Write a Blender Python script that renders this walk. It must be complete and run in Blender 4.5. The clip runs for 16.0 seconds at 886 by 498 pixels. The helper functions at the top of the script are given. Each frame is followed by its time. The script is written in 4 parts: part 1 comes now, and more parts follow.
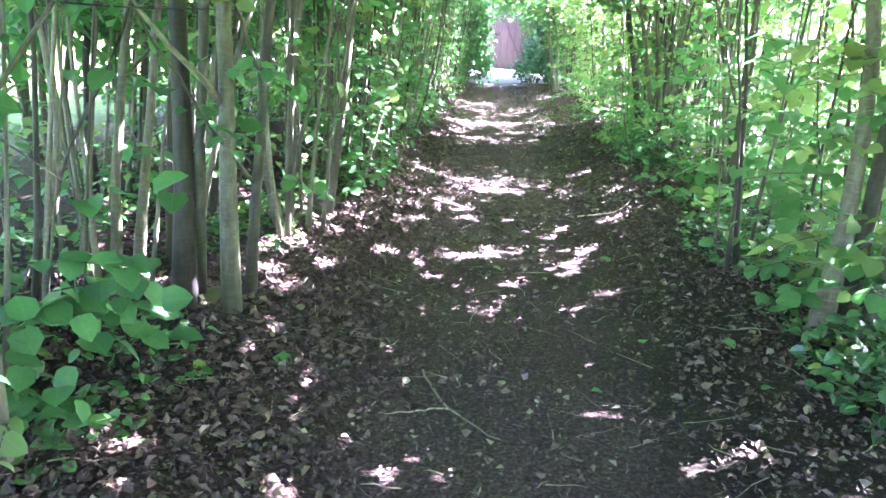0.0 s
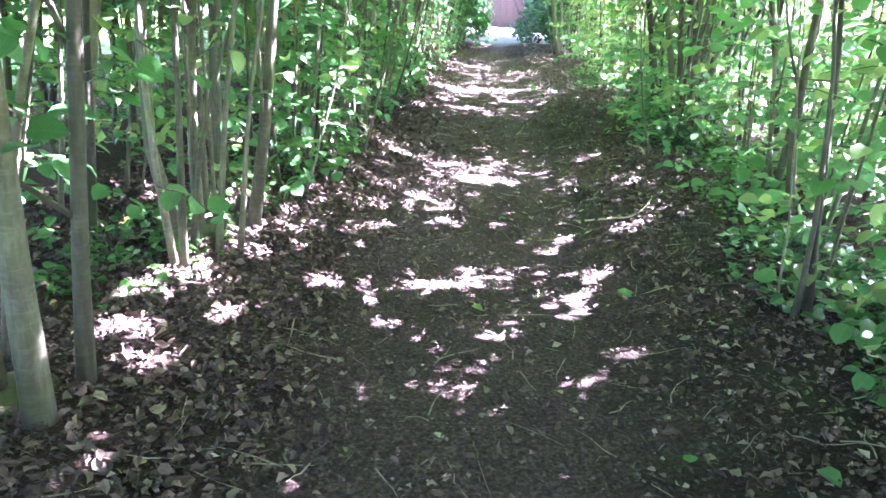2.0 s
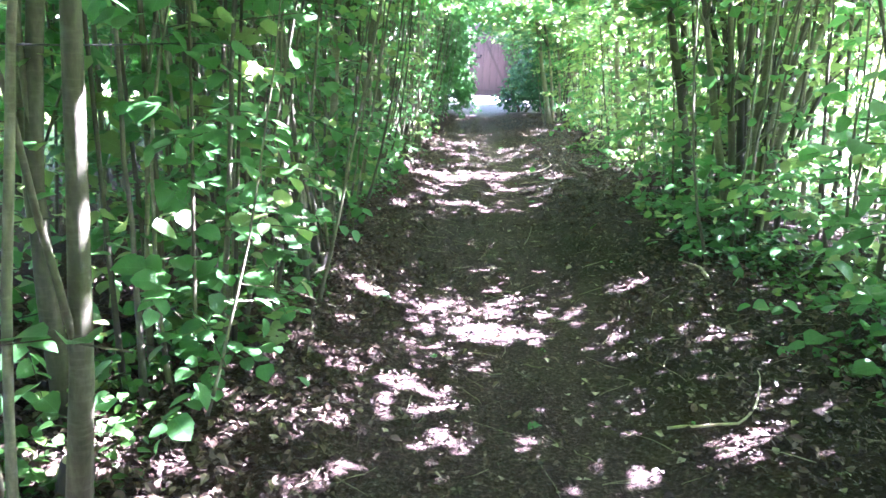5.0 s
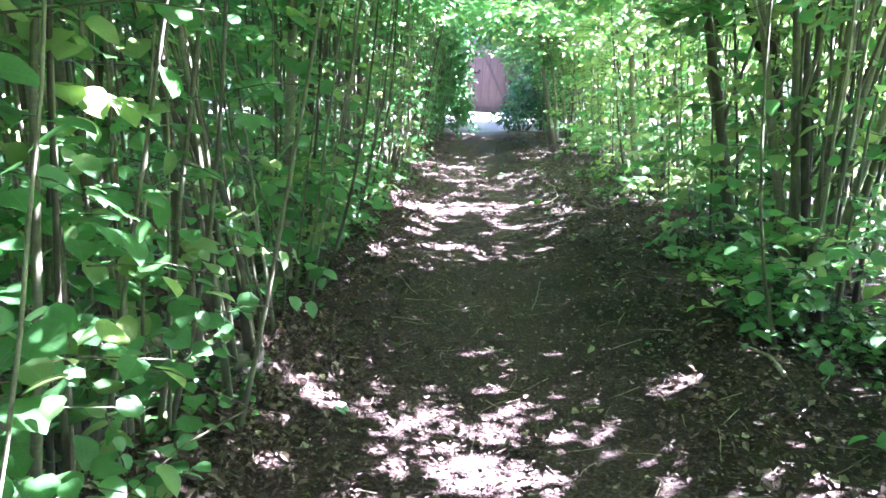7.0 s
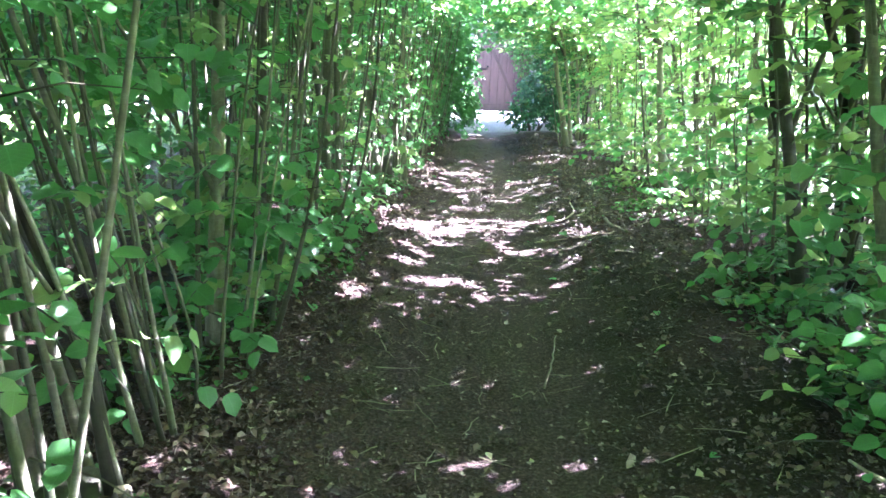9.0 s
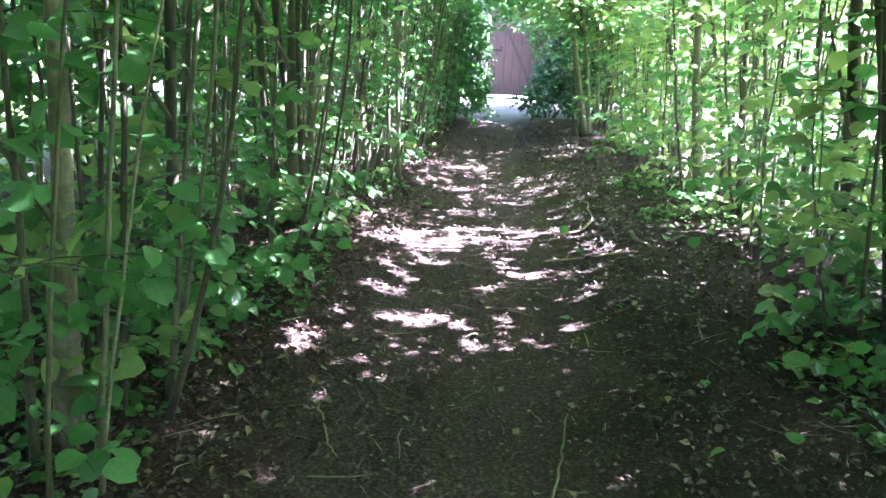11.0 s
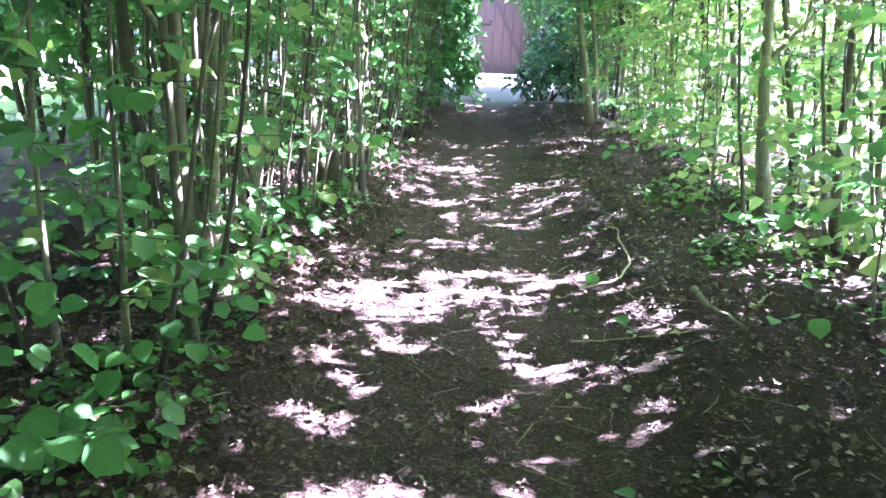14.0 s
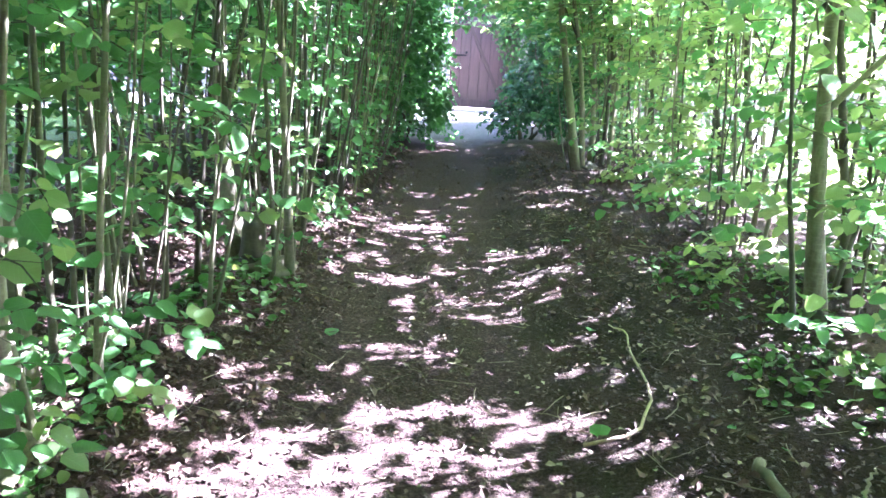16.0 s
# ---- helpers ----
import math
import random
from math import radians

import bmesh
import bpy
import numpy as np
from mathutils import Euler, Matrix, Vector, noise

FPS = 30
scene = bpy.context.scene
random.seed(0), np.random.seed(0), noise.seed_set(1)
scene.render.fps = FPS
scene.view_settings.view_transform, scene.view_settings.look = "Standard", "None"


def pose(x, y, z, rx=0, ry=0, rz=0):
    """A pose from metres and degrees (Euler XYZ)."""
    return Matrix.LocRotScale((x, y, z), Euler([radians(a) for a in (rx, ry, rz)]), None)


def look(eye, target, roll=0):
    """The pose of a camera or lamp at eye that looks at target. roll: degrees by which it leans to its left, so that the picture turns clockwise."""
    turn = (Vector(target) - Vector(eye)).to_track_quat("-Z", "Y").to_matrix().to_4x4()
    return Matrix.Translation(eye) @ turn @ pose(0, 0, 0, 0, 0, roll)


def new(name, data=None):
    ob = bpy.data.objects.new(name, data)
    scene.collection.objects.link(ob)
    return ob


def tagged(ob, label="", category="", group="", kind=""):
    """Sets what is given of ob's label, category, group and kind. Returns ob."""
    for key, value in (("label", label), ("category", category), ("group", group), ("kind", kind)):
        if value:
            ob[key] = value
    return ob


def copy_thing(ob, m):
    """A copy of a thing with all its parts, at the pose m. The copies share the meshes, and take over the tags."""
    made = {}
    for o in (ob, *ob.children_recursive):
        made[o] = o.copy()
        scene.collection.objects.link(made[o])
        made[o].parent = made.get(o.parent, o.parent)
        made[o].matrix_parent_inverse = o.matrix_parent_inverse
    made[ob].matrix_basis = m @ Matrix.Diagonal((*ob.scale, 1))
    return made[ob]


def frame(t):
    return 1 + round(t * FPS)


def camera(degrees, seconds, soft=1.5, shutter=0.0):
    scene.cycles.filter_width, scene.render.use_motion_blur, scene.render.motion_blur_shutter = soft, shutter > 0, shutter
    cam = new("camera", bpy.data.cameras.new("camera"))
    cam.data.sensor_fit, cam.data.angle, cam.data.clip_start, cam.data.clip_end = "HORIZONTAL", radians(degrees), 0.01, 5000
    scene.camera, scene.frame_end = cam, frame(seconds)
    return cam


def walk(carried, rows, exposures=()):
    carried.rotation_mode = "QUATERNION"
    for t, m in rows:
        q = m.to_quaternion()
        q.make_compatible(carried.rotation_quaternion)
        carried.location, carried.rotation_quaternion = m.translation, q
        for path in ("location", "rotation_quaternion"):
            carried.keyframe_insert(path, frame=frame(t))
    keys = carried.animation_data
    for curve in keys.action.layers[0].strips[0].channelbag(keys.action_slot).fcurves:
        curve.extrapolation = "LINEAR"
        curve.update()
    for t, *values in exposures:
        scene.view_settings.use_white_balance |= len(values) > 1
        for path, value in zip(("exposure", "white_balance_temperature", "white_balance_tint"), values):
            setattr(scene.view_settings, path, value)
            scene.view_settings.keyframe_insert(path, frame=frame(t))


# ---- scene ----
cam = camera(62.7, 16.0, soft=1.6)
METRES, EYE, TILT, LEAN, TURN = 10.9, 1.5, 0.0, 0.0, 0.0
ROWS = [
    (0.0, 0.0, 0.0, 0.0, 1.06, -16.34, -3.62),
    (0.5, 0.0062, 0.0303, 0.0027, 1.37, -17.44, -3.48),
    (1.0, 0.0056, 0.0618, -0.0015, 1.93, -18.54, -3.48),
    (1.5, 0.0072, 0.0922, -0.0035, 1.84, -19.55, -3.61),
    (2.0, 0.015, 0.1276, -0.0026, 1.13, -19.46, -4.13),
    (2.5, 0.0154, 0.1563, -0.0008, 1.07, -17.96, -3.74),
    (3.0, 0.0124, 0.1887, 0.0022, 0.92, -16.24, -3.41),
    (3.5, 0.0118, 0.221, 0.0026, -0.14, -15.19, -3.29),
    (4.0, 0.014, 0.2531, 0.0042, -0.88, -15.17, -2.98),
    (4.5, 0.0119, 0.2831, 0.0026, -0.67, -15.05, -2.56),
    (5.0, 0.0096, 0.3109, 0.0041, -0.49, -14.54, -2.35),
    (7.5, 0.0222, 0.4646, 0.0069, -0.49, -13.44, -2.21),
    (8.0, 0.0234, 0.4912, 0.0051, 0.23, -13.6, -1.81),
    (8.5, 0.0242, 0.5215, 0.0055, 0.79, -13.66, -1.73),
    (9.0, 0.0327, 0.5548, 0.0068, 0.26, -13.76, -2.27),
    (11.5, 0.05, 0.6956, 0.0061, 1.88, -15.32, -2.62),
    (12.0, 0.049, 0.7262, 0.0057, 1.97, -15.05, -2.44),
    (12.5, 0.0517, 0.7614, 0.0068, 0.99, -15.1, -2.75),
    (13.0, 0.054, 0.7894, 0.0077, 0.65, -15.54, -2.55),
    (13.5, 0.052, 0.822, 0.0047, 0.94, -15.78, -2.5),
    (14.0, 0.0518, 0.855, 0.0037, 0.51, -16.91, -2.52),
    (14.5, 0.0563, 0.892, 0.004, 0.03, -17.42, -3.18),
    (15.0, 0.059, 0.922, 0.0032, 0.21, -16.94, -3.39),
    (15.5, 0.059, 0.9558, 0.0048, 0.2, -15.97, -3.19),
    (16.0, 0.0648, 0.9928, 0.0055, -1.13, -14.64, -3.6),
]
walk(cam, [(t, pose(0, 0, EYE, TILT, LEAN, TURN) @ pose(METRES * x, METRES * y, METRES * z, 90 + pitch, roll, yaw)) for t, x, y, z, yaw, pitch, roll in ROWS],
     [(0.0, 6.7, 5370, 46), (2.0, 6.72, 5370, 48), (4.0, 6.3, 5320, 45), (6.0, 6.28, 5440, 41), (7.5, 5.98, 5340, 37), (9.0, 6.22, 5320, 37), (11.5, 5.72, 5420, 42), (12.5, 5.64, 5340, 45), (14.0, 6.04, 5320, 47), (16.0, 5.88, 5350, 44)])

# exposure follows the clip's own camera; lights never change
SUN = Vector((0.66, 0.22, 0.72)).normalized()      # towards the sun

world = bpy.data.worlds.new("world")
scene.world = world
world.use_nodes = True
wn = world.node_tree.nodes
sky = wn.new("ShaderNodeTexSky")
sky.sky_type, sky.sun_disc = "NISHITA", False
sky.sun_elevation = math.asin(SUN.z)
sky.sun_rotation = math.atan2(SUN.x, SUN.y)
sky.dust_density, sky.ozone_density = 2.0, 1.0
wn["Background"].inputs["Strength"].default_value = 0.05
world.node_tree.links.new(sky.outputs["Color"], wn["Background"].inputs["Color"])
sun = new("sun", bpy.data.lights.new("sun", "SUN"))
sun.data.energy, sun.data.angle, sun.data.color = 4.5, radians(0.55), (1.0, 0.96, 0.9)
sun.matrix_world = look((0, 0, 30), Vector((0, 0, 30)) - SUN)


# ---- materials ----
def material(name):
    m = bpy.data.materials.new(name)
    m.use_nodes = True
    t = m.node_tree
    return m, t, t.nodes["Principled BSDF"], t.nodes["Material Output"]


def link(t, a, b):
    t.links.new(a, b)


def noise_node(t, scale, detail=4.0, rough=0.6, stretch=None):
    n = t.nodes.new("ShaderNodeTexNoise")
    n.inputs["Scale"].default_value, n.inputs["Detail"].default_value, n.inputs["Roughness"].default_value = scale, detail, rough
    c = t.nodes.new("ShaderNodeTexCoord")
    if stretch:
        mp = t.nodes.new("ShaderNodeMapping")
        mp.inputs["Scale"].default_value = stretch
        link(t, c.outputs["Object"], mp.inputs["Vector"])
        link(t, mp.outputs["Vector"], n.inputs["Vector"])
    else:
        link(t, c.outputs["Object"], n.inputs["Vector"])
    return n.outputs["Fac"]


def ramp(t, fac, stops):
    r = t.nodes.new("ShaderNodeValToRGB")
    e = r.color_ramp.elements
    while len(e) < len(stops):
        e.new(0.5)
    for k, (p, c) in enumerate(stops):
        e[k].position, e[k].color = p, (*c, 1)
    link(t, fac, r.inputs["Fac"])
    return r.outputs["Color"]


def blend(t, fac, a, b, mode="MIX"):
    m = t.nodes.new("ShaderNodeMix")
    m.data_type, m.blend_type = "RGBA", mode
    for k, v in ((0, fac), (6, a), (7, b)):
        if isinstance(v, (int, float)):
            m.inputs[k].default_value = v
        elif isinstance(v, tuple):
            m.inputs[k].default_value = (*v, 1)
        else:
            link(t, v, m.inputs[k])
    return m.outputs[2]


def bump(t, height, strength, distance, bsdf):
    b = t.nodes.new("ShaderNodeBump")
    b.inputs["Strength"].default_value, b.inputs["Distance"].default_value = strength, distance
    link(t, height, b.inputs["Height"])
    link(t, b.outputs["Normal"], bsdf.inputs["Normal"])


def maths(t, kind, a, b=None):
    n = t.nodes.new("ShaderNodeMath")
    n.operation = kind
    for k, v in ((0, a), (1, b)):
        if isinstance(v, (int, float)):
            n.inputs[k].default_value = v
        elif v is not None:
            link(t, v, n.inputs[k])
    return n.outputs[0]


def leaf_material(name, dark, light, thin, share=0.45, rough=0.34):
    """Leaf blade: glossy green face, light shining through; shade of green differs leaf by leaf."""
    m, t, p, out = material(name)
    g = t.nodes.new("ShaderNodeNewGeometry")
    rnd = g.outputs["Random Per Island"]
    face = ramp(t, rnd, [(0.0, dark), (0.75, light), (0.97, light), (1.0, (0.22, 0.24, 0.04))])
    vein = noise_node(t, 60, 3)
    a = t.nodes.new("ShaderNodeAttribute")
    a.attribute_name = "blade"
    xyz = t.nodes.new("ShaderNodeSeparateXYZ")
    link(t, a.outputs["Vector"], xyz.inputs["Vector"])
    side = maths(t, "ABSOLUTE", xyz.outputs["Y"])
    row = maths(t, "FRACT", maths(t, "MULTIPLY", maths(t, "SUBTRACT", xyz.outputs["X"], maths(t, "MULTIPLY", side, 0.85)), 8.0))
    rib = maths(t, "MAXIMUM", maths(t, "LESS_THAN", side, 0.016), maths(t, "MULTIPLY", maths(t, "LESS_THAN", row, 0.13), 0.7))
    rib = maths(t, "MULTIPLY", rib, xyz.outputs["Z"])
    col = blend(t, 0.25, face, ramp(t, vein, [(0.3, (0.02, 0.05, 0.01)), (0.7, (0.16, 0.3, 0.07))]))
    col = blend(t, maths(t, "MULTIPLY", rib, 0.4), col, tuple(min(1.0, c * 1.9 + 0.02) for c in light))
    link(t, col, p.inputs["Base Color"])
    p.inputs["Roughness"].default_value = rough
    p.inputs["Specular IOR Level"].default_value = 0.45
    bump(t, maths(t, "SUBTRACT", vein, rib), 0.3, 0.004, p)
    tr = t.nodes.new("ShaderNodeBsdfTranslucent")
    link(t, blend(t, rnd, thin, tuple(c * 0.7 for c in thin)), tr.inputs["Color"])
    mx = t.nodes.new("ShaderNodeMixShader")
    mx.inputs[0].default_value = share
    link(t, p.outputs[0], mx.inputs[1])
    link(t, tr.outputs[0], mx.inputs[2])
    link(t, mx.outputs[0], out.inputs["Surface"])
    return m


HAZEL_LEAF = leaf_material("hazel_leaf", (0.026, 0.1, 0.036), (0.062, 0.19, 0.068), (0.155, 0.42, 0.115), 0.43, 0.36)
# brighter hazel leaf: sunlight on the eastern hedge is put into its colour
HAZEL_SUNNY = leaf_material("sunny_hazel_leaf", (0.06, 0.14, 0.055), (0.12, 0.23, 0.09), (0.47, 0.63, 0.22), 0.55, 0.42)
DARK_LEAF = leaf_material("evergreen_leaf", (0.016, 0.062, 0.026), (0.042, 0.13, 0.05), (0.07, 0.19, 0.05), 0.2, 0.3)
IVY_LEAF = leaf_material("ivy_leaf", (0.02, 0.075, 0.02), (0.05, 0.15, 0.035), (0.1, 0.25, 0.04), 0.25, 0.35)
FIELD_LEAF = leaf_material("field_leaf", (0.09, 0.20, 0.03), (0.18, 0.32, 0.06), (0.4, 0.6, 0.1), 0.45, 0.6)


def bark_material(name, pale, mid, dark, moss):
    m, t, p, out = material(name)
    streak = noise_node(t, 9, 7, 0.7, (3.2, 3.2, 0.9))
    ring = noise_node(t, 14, 3, 0.6, (1, 1, 5))
    patch = noise_node(t, 3.0, 3)
    col = ramp(t, streak, [(0.25, dark), (0.5, mid), (0.75, pale)])
    col = blend(t, ramp(t, ring, [(0.5, (0, 0, 0)), (0.7, (0.5, 0.5, 0.5))]), col, pale)
    col = blend(t, ramp(t, patch, [(0.5, (0, 0, 0)), (0.72, (0.7, 0.7, 0.7))]), col, moss)
    o = t.nodes.new("ShaderNodeObjectInfo")
    col = blend(t, 1.0, col, ramp(t, o.outputs["Random"], [(0.0, (0.36, 0.36, 0.31)), (0.5, (0.8, 0.83, 0.72)), (1.0, (1.35, 1.36, 1.24))]), "MULTIPLY")
    link(t, col, p.inputs["Base Color"])
    p.inputs["Roughness"].default_value = 0.75
    bump(t, streak, 0.5, 0.006, p)
    return m


HAZEL_BARK = bark_material("hazel_bark", (0.22, 0.21, 0.165), (0.12, 0.11, 0.08), (0.05, 0.045, 0.032), (0.09, 0.12, 0.055))
OLD_BARK = bark_material("mossy_bark", (0.13, 0.115, 0.085), (0.07, 0.06, 0.042), (0.03, 0.025, 0.016), (0.06, 0.08, 0.025))
TWIG_BARK = bark_material("twig_bark", (0.1, 0.085, 0.055), (0.06, 0.05, 0.032), (0.03, 0.025, 0.016), (0.05, 0.07, 0.03))
MOSSY_FOOT = bark_material("mossy_foot", (0.075, 0.075, 0.035), (0.045, 0.045, 0.022), (0.02, 0.018, 0.011), (0.055, 0.075, 0.02))
DEAD_WOOD = bark_material("dead_wood", (0.42, 0.36, 0.28), (0.28, 0.23, 0.17), (0.12, 0.09, 0.06), (0.2, 0.18, 0.1))


def ground_material():
    """Trodden dark soil in the middle, leaf mould at the sides, grass far out."""
    m, t, p, out = material("woodland_soil")
    fine, grain, broad = noise_node(t, 55, 6, 0.7), noise_node(t, 210, 3), noise_node(t, 1.3, 4)
    soil = ramp(t, fine, [(0.3, (0.018, 0.011, 0.0095)), (0.5, (0.06, 0.04, 0.034)), (0.7, (0.155, 0.107, 0.092))])
    mould = ramp(t, fine, [(0.3, (0.012, 0.007, 0.0055)), (0.5, (0.042, 0.025, 0.019)), (0.74, (0.11, 0.069, 0.05))])
    # near-black moss on the eastern half, with the hedge's shade put into its colour
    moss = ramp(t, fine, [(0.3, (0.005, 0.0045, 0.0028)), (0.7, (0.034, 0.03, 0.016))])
    a = t.nodes.new("ShaderNodeAttribute")
    a.attribute_name = "cover"
    s = t.nodes.new("ShaderNodeSeparateColor")
    link(t, a.outputs["Color"], s.inputs["Color"])
    col = blend(t, s.outputs["Red"], soil, mould)
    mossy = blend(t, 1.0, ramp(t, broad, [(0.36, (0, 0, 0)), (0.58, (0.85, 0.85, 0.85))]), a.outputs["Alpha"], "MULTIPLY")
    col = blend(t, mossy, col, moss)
    grit = ramp(t, grain, [(0.58, (0, 0, 0)), (0.72, (0.6, 0.6, 0.6))])
    col = blend(t, grit, col, (0.14, 0.112, 0.1))
    grass = ramp(t, noise_node(t, 7, 6), [(0.3, (0.06, 0.12, 0.025)), (0.7, (0.16, 0.24, 0.06))])
    col = blend(t, s.outputs["Green"], col, grass)
    gravel = ramp(t, noise_node(t, 30, 5, 0.8), [(0.3, (0.2, 0.18, 0.17)), (0.7, (0.46, 0.43, 0.41))])
    col = blend(t, s.outputs["Blue"], col, gravel)
    link(t, col, p.inputs["Base Color"])
    p.inputs["Roughness"].default_value = 0.92
    p.inputs["Specular IOR Level"].default_value = 0.2
    bump(t, fine, 1.0, 0.045, p)
    return m


def litter_material(name, stops):
    m, t, p, out = material(name)
    g = t.nodes.new("ShaderNodeNewGeometry")
    col = ramp(t, g.outputs["Random Per Island"], stops)
    col = blend(t, 0.35, col, ramp(t, noise_node(t, 70, 4), [(0.3, (0.03, 0.019, 0.013)), (0.7, (0.14, 0.1, 0.07))]))
    link(t, col, p.inputs["Base Color"])
    p.inputs["Roughness"].default_value = 0.7
    return m


def plank_material():
    m, t, p, out = material("brown_gate_paint")
    grain = noise_node(t, 6, 6, 0.7, (5, 5, 0.35))
    col = ramp(t, grain, [(0.3, (0.065, 0.037, 0.036)), (0.6, (0.105, 0.062, 0.06)), (0.8, (0.155, 0.098, 0.096))])
    o = t.nodes.new("ShaderNodeObjectInfo")
    col = blend(t, 1.0, col, ramp(t, o.outputs["Random"], [(0.0, (0.75, 0.75, 0.75)), (1.0, (1.1, 1.08, 1.05))]), "MULTIPLY")
    link(t, col, p.inputs["Base Color"])
    p.inputs["Roughness"].default_value = 0.7
    bump(t, grain, 0.3, 0.004, p)
    return m


def wall_material():
    m, t, p, out = material("grey_brick")
    c = t.nodes.new("ShaderNodeTexCoord")
    mp = t.nodes.new("ShaderNodeMapping")
    mp.inputs["Rotation"].default_value = (radians(90), 0, 0)
    link(t, c.outputs["Object"], mp.inputs["Vector"])
    b = t.nodes.new("ShaderNodeTexBrick")
    b.inputs["Scale"].default_value = 1.0
    b.inputs["Brick Width"].default_value, b.inputs["Row Height"].default_value, b.inputs["Mortar Size"].default_value = 0.225, 0.075, 0.006
    b.inputs["Color1"].default_value, b.inputs["Color2"].default_value, b.inputs["Mortar"].default_value = (0.25, 0.22, 0.22, 1), (0.17, 0.15, 0.155, 1), (0.34, 0.32, 0.31, 1)
    link(t, mp.outputs["Vector"], b.inputs["Vector"])
    col = blend(t, 0.4, b.outputs["Color"], ramp(t, noise_node(t, 12, 5), [(0.3, (0.18, 0.16, 0.16)), (0.7, (0.45, 0.42, 0.4))]))
    link(t, col, p.inputs["Base Color"])
    p.inputs["Roughness"].default_value = 0.9
    bump(t, b.outputs["Fac"], -0.5, 0.006, p)
    return m


def plain_material(name, color, rough=0.5, metal=0.0):
    m, t, p, out = material(name)
    n = noise_node(t, 30, 4)
    link(t, blend(t, 0.3, color, ramp(t, n, [(0.3, tuple(c * 0.6 for c in color)), (0.7, tuple(min(1, c * 1.4) for c in color))])), p.inputs["Base Color"])
    p.inputs["Roughness"].default_value, p.inputs["Metallic"].default_value = rough, metal
    return m


SOIL, PLANK, BRICK = ground_material(), plank_material(), wall_material()
LITTER = litter_material("dead_leaf", [(0.0, (0.016, 0.009, 0.006)), (0.45, (0.06, 0.034, 0.022)), (0.8, (0.125, 0.077, 0.053)), (0.95, (0.23, 0.165, 0.125)), (1.0, (0.2, 0.18, 0.08))])
CRUMBS = litter_material("leaf_crumb", [(0.0, (0.013, 0.0075, 0.006)), (0.6, (0.055, 0.035, 0.028)), (0.9, (0.115, 0.078, 0.062)), (1.0, (0.24, 0.18, 0.145))])
FLECKS = litter_material("pale_dry_leaf", [(0.0, (0.16, 0.12, 0.09)), (0.7, (0.32, 0.26, 0.2)), (1.0, (0.3, 0.3, 0.15))])
IRON = plain_material("black_iron", (0.02, 0.02, 0.022), 0.5, 0.8)
BLUE_LEAF = leaf_material("holly_leaf", (0.025, 0.085, 0.05), (0.065, 0.175, 0.1), (0.1, 0.24, 0.1), 0.2, 0.25)


# ---- the lie of the land ----
def smooth(a, b, v):
    q = np.clip((np.asarray(v, float) - a) / (b - a), 0, 1)
    return q * q * (3 - 2 * q)


def middle(y):
    """Middle line of the trodden path."""
    return 0.25 + 0.038 * np.clip(np.asarray(y, float), -6, 32)


def ground_z(x, y):
    x, y = np.asarray(x, float), np.asarray(y, float)
    d = np.abs(x - middle(y))
    near = 1 - smooth(28, 60, np.abs(y)) * smooth(5, 30, d)
    return (0.17 * smooth(0.3, 1.4, d) + 0.08 * smooth(1.4, 3, d) - 0.1 * smooth(3.5, 8, d) * (1 - smooth(18, 24, y))) * near * (1 - smooth(23, 26, y)) + 0.27 * smooth(19, 31, y)


# ---- mesh helpers ----
def soup(name, verts, faces, mat, smooth_faces=False):
    """A mesh from an (n, 3) array and a list of index arrays of triangles or quads."""
    me = bpy.data.meshes.new(name)
    verts = np.asarray(verts, np.float32)
    groups = [np.asarray(f, np.int32) for f in faces if len(f)]
    loops = np.concatenate([g.ravel() for g in groups])
    sizes = np.concatenate([np.full(len(g), g.shape[1], np.int32) for g in groups])
    me.vertices.add(len(verts))
    me.vertices.foreach_set("co", verts.ravel())
    me.loops.add(len(loops))
    me.loops.foreach_set("vertex_index", loops)
    me.polygons.add(len(sizes))
    me.polygons.foreach_set("loop_start", np.concatenate([[0], np.cumsum(sizes)[:-1]]).astype(np.int32))
    me.polygons.foreach_set("use_smooth", np.full(len(sizes), smooth_faces))
    me.update(calc_edges=True)
    me.materials.append(mat)
    return me


def mesh_of(name, bm, mat, smooth_faces=False):
    me = bpy.data.meshes.new(name)
    bm.to_mesh(me)
    bm.free()
    for f in me.polygons:
        f.use_smooth = smooth_faces
    me.materials.append(mat)
    return me


def part(name, data, parent, label=""):
    ob = new(name, data)
    ob.parent = parent
    return tagged(ob, label)


def thing(name, x, y, z, label, category, group="", kind=""):
    ob = new(name)
    ob.location = (x, y, z)
    ob.empty_display_size = 0.1
    return tagged(ob, label, category, group, kind)


